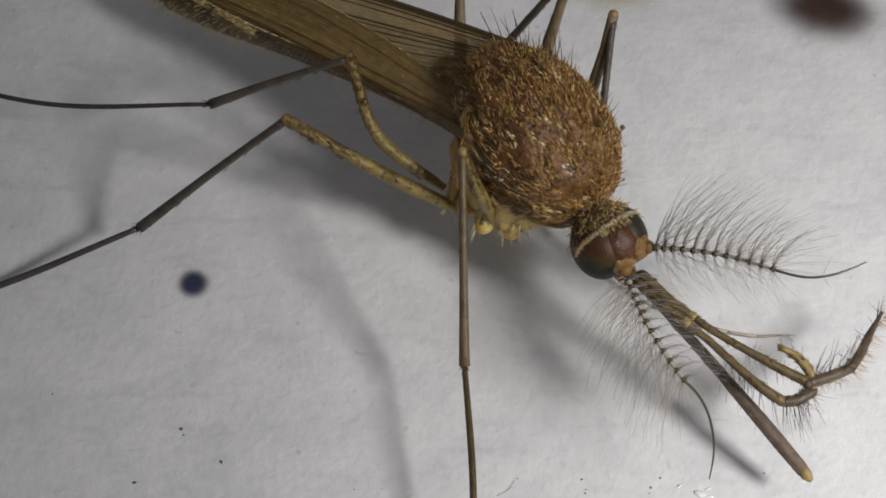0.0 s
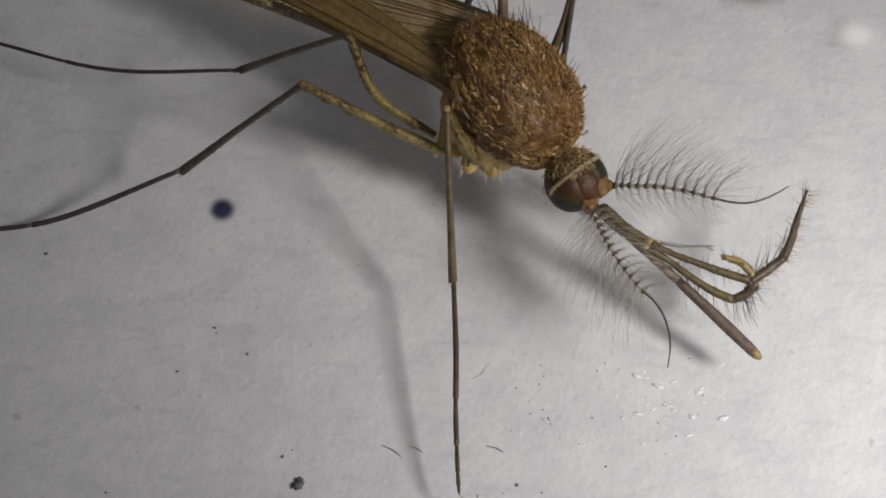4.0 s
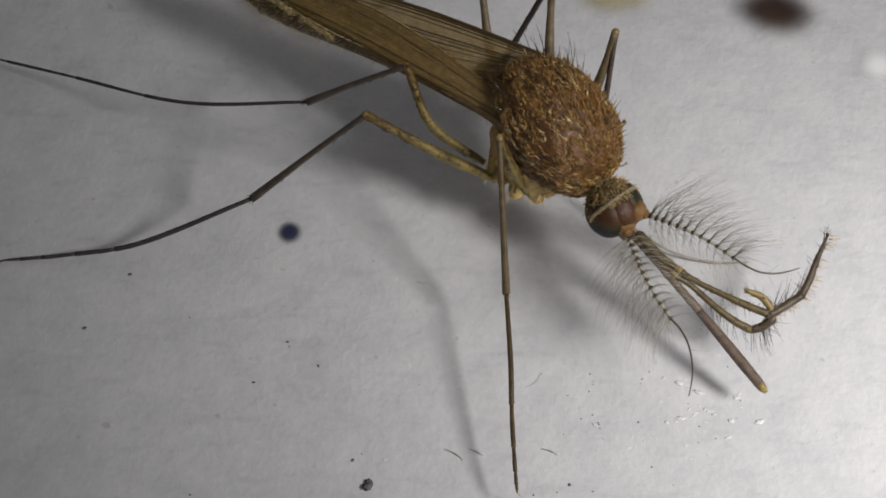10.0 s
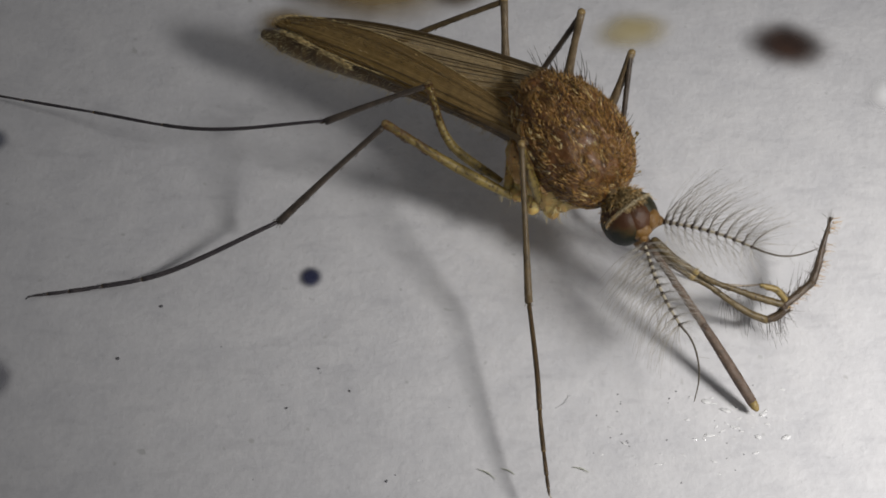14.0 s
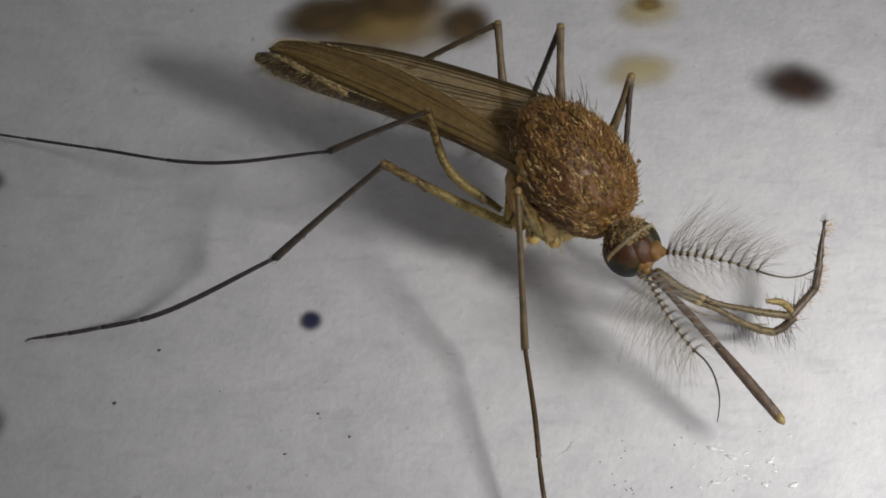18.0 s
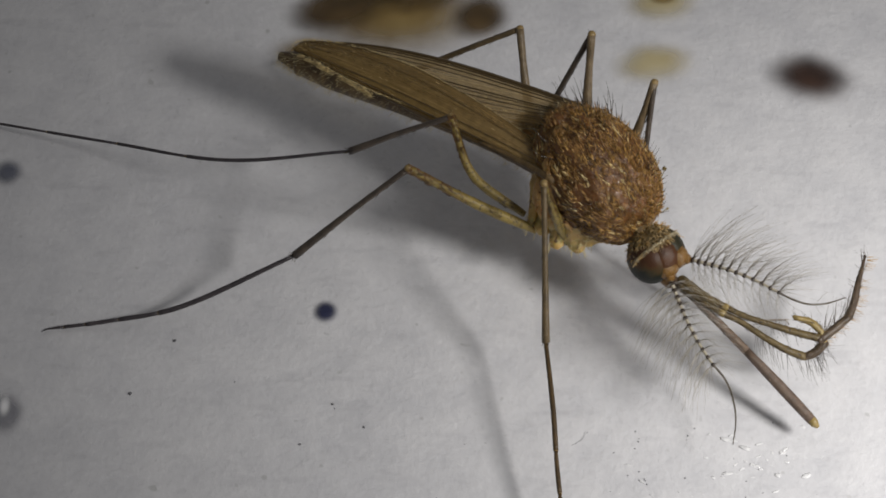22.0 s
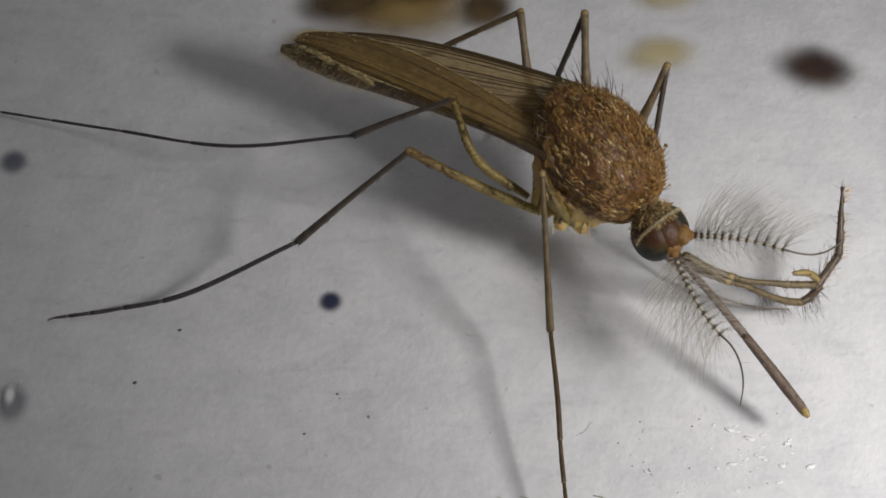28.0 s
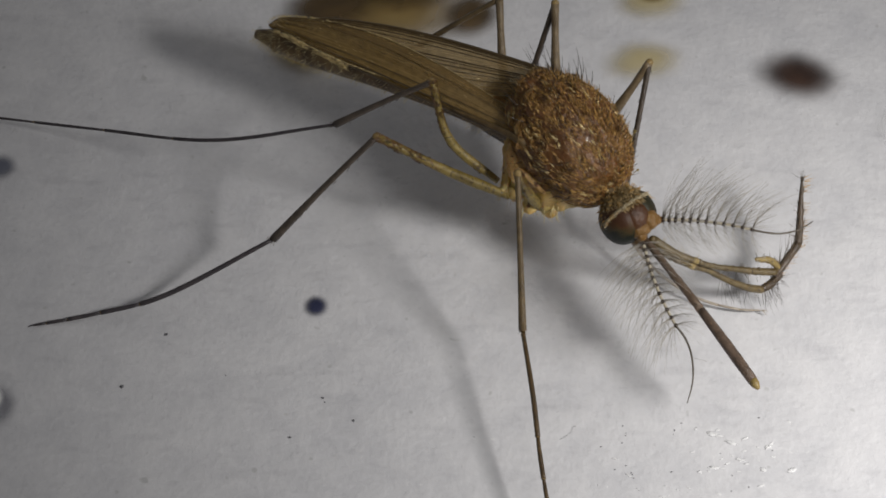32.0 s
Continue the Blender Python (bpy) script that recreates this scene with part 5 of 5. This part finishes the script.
# turns of the feelers and mouthparts on the head
TURNS = {
    "proboscis": [(0.0, 2.0, 2.5, -0.6), (0.5, 1.9, 1.7, 0.5), (1.0, 1.7, 2.5, -1.0), (1.5, -0.1, -2.2, 3.6), (2.0, -4.9, -4.9, -0.7), (2.5, 1.1, 0.9, 0.5), (4.5, -2.1, -3.5, 2.1), (5.0, -2.0, -1.6, -1.2), (6.0, -1.3, -1.8, 0.7), (7.0, -1.8, -1.2, -1.4), (8.0, -1.8, -1.0, -1.7), (9.0, -1.1, -0.6, -1.0), (10.0, -1.7, -0.1, -3.1), (11.0, -1.0, -1.9, 1.5), (12.0, 0.8, 2.6, -3.1), (13.0, 2.2, 5.9, -6.2), (13.5, 3.2, 8.2, -8.4), (15.5, 9.5, 9.6, 1.2), (16.0, -7.0, -2.5, -9.2), (16.5, -11.8, -1.0, -20.9), (17.0, -16.4, -10.2, -13.5), (17.5, -7.7, -4.4, -7.0), (18.0, -8.8, -4.9, -8.2), (19.0, 2.7, 1.4, 2.7), (20.0, 4.6, 2.6, 4.1), (21.0, -0.3, 1.8, -3.7), (22.0, 0.0, 0.0, 0.0), (23.0, 2.1, 3.1, -1.6), (24.0, -1.0, 0.9, -3.5), (25.0, 0.5, 3.1, -4.6), (25.5, 0.1, 2.7, -4.6), (27.5, -1.6, -2.0, 0.5), (28.0, 0.1, 3.5, -6.0), (28.5, -15.9, -7.6, -17.2), (29.0, 8.0, 6.2, 4.5), (30.0, -1.0, 0.8, -3.3), (30.5, 1.0, 5.5, -7.8), (31.0, -1.3, -0.9, -0.8), (31.5, -13.1, -4.4, -17.4), (32.0, -14.7, -6.9, -16.0)],
    "palps": [(0.0, -17.9, 12.5, -4.8), (0.5, 7.0, 6.5, -4.4), (1.0, 23.3, 11.7, 2.9), (1.5, -3.2, 4.8, 0.8), (2.0, -0.3, 2.7, -5.7), (2.5, 4.9, 2.9, -6.3), (4.5, -0.4, 0.6, -2.7), (5.0, -1.2, 2.3, -5.5), (5.5, -0.5, 3.2, -4.5), (6.0, 2.6, 2.0, -4.6), (7.0, 11.6, 3.4, -3.9), (8.0, 21.9, 9.8, 2.9), (9.0, 10.7, 1.5, -6.0), (10.0, 3.7, 3.8, -5.7), (11.0, 4.7, -4.2, -6.1), (12.0, 21.5, 1.8, -3.1), (13.0, 27.2, 11.9, -0.1), (15.5, 20.5, 4.5, 7.2), (16.0, 31.8, 11.9, 10.5), (16.5, 37.3, 16.7, 15.8), (17.0, 28.2, 16.0, 17.6), (17.5, 30.9, 18.6, 20.5), (18.0, 26.2, 12.8, 12.0), (19.0, 22.7, 10.3, 12.9), (20.0, -0.3, 3.5, 6.6), (21.0, -1.3, 2.7, 1.4), (22.0, 0.0, 0.0, 0.0), (23.0, -3.9, 0.1, -2.2), (24.0, 24.1, 6.2, 4.7), (25.0, -1.4, -6.8, -8.1), (27.5, 25.4, 7.9, 10.8), (28.0, 29.6, 14.0, 17.8), (28.5, 27.0, 13.2, 15.8), (29.0, 24.2, 12.9, 16.7), (30.0, 27.8, 9.8, 6.2), (30.5, 33.2, 16.8, 6.2), (31.0, 20.4, 5.5, 6.5), (32.0, 29.3, 16.0, 19.1)],
    "antenna_a": [(0.0, -7.5, -10.5, 3.7), (1.0, -7.3, -7.4, 5.9), (2.0, -8.0, -13.8, 8.8), (5.0, -8.2, -10.9, 6.4), (6.0, -2.7, 0.8, 2.0), (7.0, -1.7, 0.2, 2.3), (8.0, -2.6, -7.5, 9.3), (9.0, -2.7, 2.8, -0.1), (10.0, 0.9, 8.0, -1.0), (11.0, -6.6, -14.7, 7.0), (12.0, -7.0, -11.8, 4.3), (13.0, -3.3, -2.1, 4.7), (16.0, -3.3, 8.3, 6.3), (17.0, -5.4, 5.3, 19.8), (18.0, -4.0, 6.2, 13.9), (19.0, -6.4, 9.8, 13.8), (20.0, -2.7, 5.7, 9.3), (21.0, -4.5, -13.8, 6.1), (22.0, -1.2, 2.6, 1.3), (23.0, -5.7, -10.1, 1.7), (24.0, -8.6, -12.7, 9.9), (25.0, -6.8, -12.1, 2.5), (25.5, -2.8, -5.1, -1.7), (27.5, -4.7, 3.9, 11.2), (28.0, -4.2, 11.0, 21.0), (28.5, -6.8, 2.7, 20.8), (29.0, -8.3, 5.5, 24.5), (30.0, -6.8, -7.6, 12.9), (31.0, -9.1, -10.7, 12.1), (32.0, -9.3, 3.4, 19.0)],
    "antenna_b": [(0.0, -8.6, -3.9, 1.6), (1.0, -9.3, -3.5, -0.1), (2.0, -16.6, -7.2, 2.3), (5.0, -17.8, -7.3, 1.3), (6.0, -4.7, -1.3, -1.1), (7.0, -11.0, -3.3, -2.1), (8.0, -21.7, -7.8, -1.1), (9.0, -5.3, -1.8, -0.5), (10.0, -10.5, -3.9, -0.4), (11.0, -12.4, -5.8, 2.8), (12.0, -11.0, -4.1, -0.1), (13.0, -3.3, -0.0, -3.0), (16.0, 0.2, 1.9, -4.6), (16.5, -2.8, 0.9, -4.8), (17.0, -8.1, -2.8, -0.8), (18.0, -12.5, -5.0, 0.6), (19.0, -6.2, -2.4, 0.1), (20.0, -6.4, -2.2, -0.5), (21.0, -15.5, -6.0, 0.3), (22.0, 0.0, 0.0, 0.0), (23.0, -9.0, -3.6, 0.5), (24.0, -15.5, -5.5, -1.0), (25.0, -9.4, -3.2, -0.9), (25.5, -7.0, -1.5, -2.8), (27.5, -15.6, -5.5, -1.2), (28.0, -13.3, -4.3, -2.0), (28.5, -11.9, -4.0, -1.4), (29.0, -14.8, -5.1, -1.4), (30.0, -16.2, -4.1, -5.1), (30.5, -17.5, -3.1, -8.8), (31.0, -24.5, -8.3, -2.5), (32.0, -1.9, 1.7, -6.0)],
}

# where two knees and three ankles go by themselves
KNEES = {
    "middle": [(0.0, -0.647, -1.759, 1.502), (0.5, -0.643, -1.770, 1.506), (1.0, -0.649, -1.701, 1.490), (1.5, -0.598, -1.808, 1.478), (2.0, -0.597, -1.830, 1.488), (2.5, -0.579, -1.815, 1.470), (4.5, -0.561, -2.103, 1.885), (5.0, -0.598, -2.052, 1.913), (5.5, -0.588, -2.059, 1.879), (6.0, -0.596, -2.070, 1.902), (6.5, -0.575, -2.095, 1.867), (7.0, -0.557, -2.095, 1.866), (7.5, -0.612, -2.015, 1.828), (8.0, -0.597, -2.073, 1.818), (8.5, -0.588, -2.157, 1.924), (9.0, -0.579, -2.148, 1.889), (9.5, -0.610, -2.099, 1.887), (10.0, -0.595, -2.121, 1.880), (10.5, -0.576, -2.059, 1.804), (11.0, -0.567, -1.794, 1.484), (11.5, -0.519, -2.030, 1.727), (12.0, -0.592, -1.833, 1.621), (12.5, -0.598, -1.982, 1.796), (13.0, -0.645, -1.816, 1.662), (13.5, -0.683, -1.736, 1.646), (15.5, -0.688, -1.777, 1.719), (16.0, -0.690, -1.821, 1.769), (16.5, -0.797, -1.635, 1.794), (17.0, -0.797, -1.674, 1.774), (17.5, -0.703, -1.937, 1.961), (18.0, -0.695, -1.945, 1.959), (18.5, -0.621, -2.019, 1.903), (19.0, -0.632, -2.010, 1.893), (19.5, -0.608, -2.004, 1.884), (20.0, -0.606, -2.047, 1.925), (20.5, -0.632, -1.945, 1.847), (21.0, -0.605, -2.007, 1.847), (21.5, -0.603, -2.066, 1.905), (22.0, -0.601, -2.033, 1.859), (22.5, -0.602, -2.005, 1.843), (23.0, -0.601, -2.004, 1.841), (23.5, -0.524, -2.224, 1.989), (24.0, -0.579, -2.041, 1.850), (24.5, -0.582, -2.064, 1.862), (25.0, -0.626, -1.999, 1.879), (25.5, -0.624, -2.018, 1.874), (27.5, -0.575, -2.134, 1.878), (28.0, -0.645, -1.992, 1.929), (28.5, -0.772, -1.669, 1.728), (29.0, -0.674, -1.951, 1.903), (29.5, -0.589, -2.094, 1.885), (30.0, -0.560, -2.157, 1.935), (30.5, -0.680, -2.015, 1.844), (31.0, -0.556, -2.213, 1.838), (31.5, -0.806, -1.718, 1.855), (32.0, -0.829, -1.635, 1.814)],
    "far_front": [(0.0, 1.892, -0.724, 1.697), (0.5, 1.917, -0.834, 1.658), (1.0, 1.892, -0.719, 1.676), (1.5, 1.959, -0.850, 1.712), (2.0, 1.938, -0.814, 1.691), (2.5, 1.933, -0.766, 1.588), (4.5, 1.941, -1.178, 2.059), (5.0, 1.923, -1.094, 2.078), (5.5, 1.913, -1.093, 2.043), (6.0, 1.888, -1.106, 2.073), (6.5, 1.923, -1.148, 2.014), (7.0, 1.933, -1.150, 2.015), (7.5, 1.912, -1.102, 1.983), (8.0, 1.922, -1.193, 1.948), (8.5, 1.919, -1.269, 2.038), (9.0, 1.931, -1.255, 2.031), (9.5, 1.909, -1.187, 2.033), (10.0, 1.917, -1.177, 1.991), (10.5, 1.913, -1.059, 1.967), (11.0, 1.974, -0.786, 1.660), (11.5, 1.978, -1.025, 1.818), (12.0, 1.950, -0.878, 1.795), (12.5, 1.898, -1.025, 1.930), (13.0, 1.898, -0.877, 1.801), (13.5, 1.904, -0.855, 1.757), (15.5, 2.020, -0.751, 1.795), (16.0, 2.080, -0.787, 1.821), (16.5, 2.108, -0.625, 1.932), (17.0, 1.903, -0.615, 1.823), (17.5, 1.838, -0.861, 2.017), (18.0, 1.830, -0.887, 2.027), (18.5, 1.857, -0.901, 1.932), (19.0, 1.896, -0.952, 1.957), (19.5, 1.883, -0.934, 1.922), (20.0, 1.886, -0.946, 1.944), (20.5, 1.961, -0.872, 1.961), (21.0, 1.873, -0.957, 1.881), (21.5, 1.922, -1.004, 1.959), (22.0, 1.929, -0.971, 1.900), (22.5, 1.952, -0.951, 1.940), (23.0, 1.966, -0.934, 1.961), (23.5, 1.922, -1.123, 1.975), (24.0, 1.951, -1.018, 1.872), (24.5, 1.940, -1.024, 1.853), (25.0, 1.930, -0.975, 1.896), (25.5, 1.937, -1.002, 1.913), (27.5, 1.929, -1.066, 1.926), (28.0, 2.017, -0.947, 2.041), (28.5, 2.063, -0.672, 1.937), (29.0, 1.939, -0.890, 2.030), (29.5, 1.916, -1.035, 2.005), (30.0, 2.002, -1.111, 2.026), (30.5, 1.888, -1.045, 1.861), (31.0, 2.004, -1.250, 1.916), (31.5, 2.154, -0.737, 2.004), (32.0, 2.073, -0.635, 1.904)],
}
ANKLES = {
    "front": [(0.0, 0.764, -3.420, 0.665), (0.5, 0.768, -3.429, 0.658), (1.0, 0.760, -3.409, 0.654), (1.5, 0.809, -3.437, 0.648), (2.0, 0.808, -3.433, 0.657), (2.5, 0.794, -3.413, 0.628), (4.5, 0.868, -3.514, 0.738), (5.0, 0.848, -3.500, 0.750), (5.5, 0.851, -3.496, 0.738), (6.0, 0.835, -3.493, 0.740), (6.5, 0.854, -3.495, 0.743), (7.0, 0.862, -3.496, 0.732), (7.5, 0.830, -3.477, 0.741), (8.0, 0.832, -3.501, 0.724), (8.5, 0.834, -3.514, 0.759), (9.0, 0.841, -3.507, 0.747), (9.5, 0.827, -3.498, 0.753), (10.0, 0.828, -3.496, 0.727), (10.5, 0.837, -3.461, 0.693), (11.0, 0.848, -3.423, 0.622), (11.5, 0.877, -3.466, 0.644), (12.0, 0.844, -3.444, 0.671), (12.5, 0.821, -3.449, 0.681), (13.0, 0.805, -3.430, 0.694), (13.5, 0.787, -3.371, 0.758), (15.5, 0.765, -3.371, 0.733), (16.0, 0.764, -3.387, 0.729), (16.5, 0.736, -3.399, 0.773), (17.0, 0.664, -3.356, 0.713), (17.5, 0.712, -3.394, 0.774), (18.0, 0.706, -3.390, 0.771), (18.5, 0.746, -3.383, 0.744), (19.0, 0.754, -3.404, 0.753), (19.5, 0.758, -3.401, 0.740), (20.0, 0.761, -3.417, 0.750), (20.5, 0.774, -3.391, 0.751), (21.0, 0.772, -3.398, 0.751), (21.5, 0.781, -3.415, 0.769), (22.0, 0.778, -3.410, 0.748), (22.5, 0.795, -3.416, 0.744), (23.0, 0.794, -3.408, 0.752), (23.5, 0.802, -3.450, 0.769), (24.0, 0.785, -3.416, 0.744), (24.5, 0.782, -3.424, 0.744), (25.0, 0.761, -3.419, 0.762), (25.5, 0.774, -3.423, 0.754), (27.5, 0.783, -3.418, 0.748), (28.0, 0.775, -3.412, 0.789), (28.5, 0.716, -3.357, 0.766), (29.0, 0.739, -3.380, 0.787), (29.5, 0.786, -3.400, 0.767), (30.0, 0.820, -3.427, 0.792), (30.5, 0.713, -3.381, 0.771), (31.0, 0.820, -3.429, 0.771), (31.5, 0.706, -3.376, 0.805), (32.0, 0.662, -3.341, 0.769)],
    "middle": [(0.0, -1.812, -2.028, 0.364), (0.5, -1.802, -2.022, 0.359), (1.0, -1.815, -1.987, 0.358), (1.5, -1.783, -2.046, 0.355), (2.0, -1.777, -2.049, 0.356), (2.5, -1.780, -2.050, 0.363), (4.5, -1.743, -2.367, 0.764), (5.0, -1.748, -2.318, 0.760), (5.5, -1.750, -2.330, 0.739), (6.0, -1.761, -2.356, 0.769), (6.5, -1.746, -2.351, 0.733), (7.0, -1.740, -2.355, 0.747), (7.5, -1.765, -2.283, 0.680), (8.0, -1.769, -2.333, 0.686), (8.5, -1.748, -2.395, 0.774), (9.0, -1.738, -2.364, 0.734), (9.5, -1.783, -2.376, 0.761), (10.0, -1.778, -2.389, 0.761), (10.5, -1.758, -2.332, 0.686), (11.0, -1.756, -2.095, 0.380), (11.5, -1.712, -2.293, 0.619), (12.0, -1.764, -2.176, 0.511), (12.5, -1.752, -2.278, 0.655), (13.0, -1.790, -2.171, 0.529), (13.5, -1.809, -2.120, 0.502), (15.5, -1.840, -2.132, 0.593), (16.0, -1.831, -2.142, 0.621), (16.5, -1.898, -2.088, 0.652), (17.0, -1.888, -2.032, 0.589), (17.5, -1.835, -2.241, 0.800), (18.0, -1.838, -2.257, 0.810), (18.5, -1.795, -2.270, 0.771), (19.0, -1.802, -2.280, 0.761), (19.5, -1.810, -2.318, 0.799), (20.0, -1.790, -2.310, 0.806), (20.5, -1.814, -2.259, 0.740), (21.0, -1.792, -2.287, 0.735), (21.5, -1.773, -2.298, 0.766), (22.0, -1.793, -2.298, 0.750), (22.5, -1.793, -2.274, 0.734), (23.0, -1.800, -2.291, 0.744), (23.5, -1.748, -2.430, 0.903), (24.0, -1.792, -2.319, 0.766), (24.5, -1.785, -2.322, 0.763), (25.0, -1.810, -2.306, 0.772), (25.5, -1.796, -2.292, 0.745), (27.5, -1.793, -2.374, 0.791), (28.0, -1.811, -2.284, 0.799), (28.5, -1.881, -2.044, 0.565), (29.0, -1.832, -2.235, 0.762), (29.5, -1.801, -2.333, 0.791), (30.0, -1.780, -2.406, 0.852), (30.5, -1.824, -2.251, 0.679), (31.0, -1.763, -2.377, 0.725), (31.5, -1.911, -2.116, 0.696), (32.0, -1.932, -2.102, 0.680)],
    "hind": [(0.0, -1.265, -1.368, 1.138), (0.5, -1.254, -1.381, 1.133), (1.0, -1.264, -1.330, 1.143), (1.5, -1.220, -1.415, 1.156), (2.0, -1.221, -1.414, 1.154), (2.5, -1.226, -1.395, 1.118), (4.5, -1.187, -1.572, 1.330), (5.0, -1.185, -1.540, 1.362), (5.5, -1.188, -1.540, 1.326), (6.0, -1.212, -1.543, 1.318), (6.5, -1.199, -1.561, 1.320), (7.0, -1.171, -1.552, 1.312), (7.5, -1.209, -1.520, 1.305), (8.0, -1.214, -1.556, 1.297), (8.5, -1.214, -1.579, 1.317), (9.0, -1.202, -1.576, 1.298), (9.5, -1.261, -1.555, 1.306), (10.0, -1.218, -1.553, 1.297), (10.5, -1.222, -1.512, 1.303), (11.0, -1.245, -1.430, 1.198), (11.5, -1.215, -1.511, 1.268), (12.0, -1.238, -1.422, 1.238), (12.5, -1.212, -1.462, 1.275), (13.0, -1.263, -1.400, 1.235), (13.5, -1.316, -1.390, 1.251), (15.5, -1.279, -1.340, 1.329), (16.0, -1.261, -1.341, 1.334), (16.5, -1.329, -1.252, 1.395), (17.0, -1.329, -1.226, 1.370), (17.5, -1.286, -1.324, 1.400), (18.0, -1.276, -1.330, 1.395), (18.5, -1.225, -1.370, 1.366), (19.0, -1.244, -1.380, 1.384), (19.5, -1.236, -1.371, 1.368), (20.0, -1.202, -1.376, 1.385), (20.5, -1.236, -1.354, 1.367), (21.0, -1.219, -1.402, 1.342), (21.5, -1.204, -1.416, 1.369), (22.0, -1.218, -1.413, 1.358), (22.5, -1.216, -1.400, 1.364), (23.0, -1.204, -1.397, 1.365), (23.5, -1.180, -1.495, 1.391), (24.0, -1.213, -1.424, 1.353), (24.5, -1.215, -1.435, 1.339), (25.0, -1.238, -1.400, 1.354), (25.5, -1.222, -1.402, 1.358), (27.5, -1.209, -1.439, 1.356), (28.0, -1.233, -1.367, 1.398), (28.5, -1.289, -1.245, 1.400), (29.0, -1.224, -1.331, 1.413), (29.5, -1.223, -1.406, 1.384), (30.0, -1.196, -1.441, 1.402), (30.5, -1.255, -1.385, 1.340), (31.0, -1.220, -1.493, 1.345), (31.5, -1.309, -1.234, 1.460), (32.0, -1.277, -1.183, 1.445)],
}


def turn_of(degrees):
    v = Vector([radians(a) for a in degrees])
    return Matrix.Rotation(v.length, 4, v.normalized()) if v.length > 1e-6 else Matrix.Identity(4)


def body_at(row):
    return Matrix.Translation(CENTRE + Vector(row[1:4])) @ turn_of(row[4:7]) @ Matrix.Translation(-CENTRE)


def between(rows, t):
    return [float(np.interp(t, [r[0] for r in rows], [r[k] for r in rows])) for k in range(1, len(rows[0]))]


def keyed(m):
    """A pose in millimetres of the place, as a pose in the mosquito's space."""
    m = m.copy()
    m.translation = (m.translation - PIVOT["mosquito"]) * MM
    return m


def motions():
    # the loose blue dot slides a little on the sheet
    walk(ink_dots[0], [(t, pose(x * MM, y * MM, 0)) for t, x, y in ((0, -1.375, -2.325), (4.5, -1.385, -2.323), (10, -1.418, -2.325), (10.5, -1.485, -2.471), (11, -1.490, -2.500), (32, -1.492, -2.503))])
    fixed = [o for o in mosquito.children if o.name.split(".")[0] in ("thorax", "abdomen", "wing", "head")]
    for ob in fixed:
        walk(ob, [(r[0], keyed(body_at(r) @ Matrix.Translation(PIVOT[ob.name]))) for r in BODY])
    for key, obs in (("antenna_a", [antenna_a]), ("antenna_b", [antenna_b]), ("proboscis", [proboscis]), ("palps", [palp_a, palp_b])):
        for ob in obs:
            walk(ob, [(r[0], keyed(body_at(r) @ Matrix.Translation(PIVOT[ob.name]) @ turn_of(between(TURNS[key], r[0])))) for r in BODY])
    for femur, tibia, tarsus, j, follow, knee_path, ankle_path in LEGS:
        hip0, knee0, ankle0, foot = j[0], j[1], j[2], j[-1]
        a, b = (knee0 - hip0).length, (ankle0 - knee0).length
        rows = ([], [], [])
        for r in BODY:
            m = body_at(r)
            hip = m @ hip0
            ankle = ankle0 + follow * (m @ ankle0 - ankle0)
            if ankle_path:
                ankle = Vector(between(ANKLES[ankle_path], r[0]))
            guess = (m @ knee0).lerp(knee0, 0.3)
            line = ankle - hip
            d = min(line.length, 0.999 * (a + b))
            line.normalize()
            s = (a * a - b * b + d * d) / (2 * d)
            side = guess - hip
            side = (side - line * side.dot(line)).normalized()
            knee = hip + line * s + side * math.sqrt(max(1e-6, a * a - s * s))
            if knee_path:
                knee = hip + (Vector(between(KNEES[knee_path], r[0])) - hip).normalized() * a
                ankle = knee + (ankle - knee).normalized() * b
            for k, (p, old, now) in enumerate(((hip, knee0 - hip0, knee - hip), (knee, ankle0 - knee0, ankle - knee), (ankle, foot - ankle0, foot - ankle))):
                rows[k].append((r[0], keyed(Matrix.Translation(p) @ old.rotation_difference(now).to_matrix().to_4x4())))
        for ob, track in zip((femur, tibia, tarsus), rows):
            walk(ob, track)


motions()
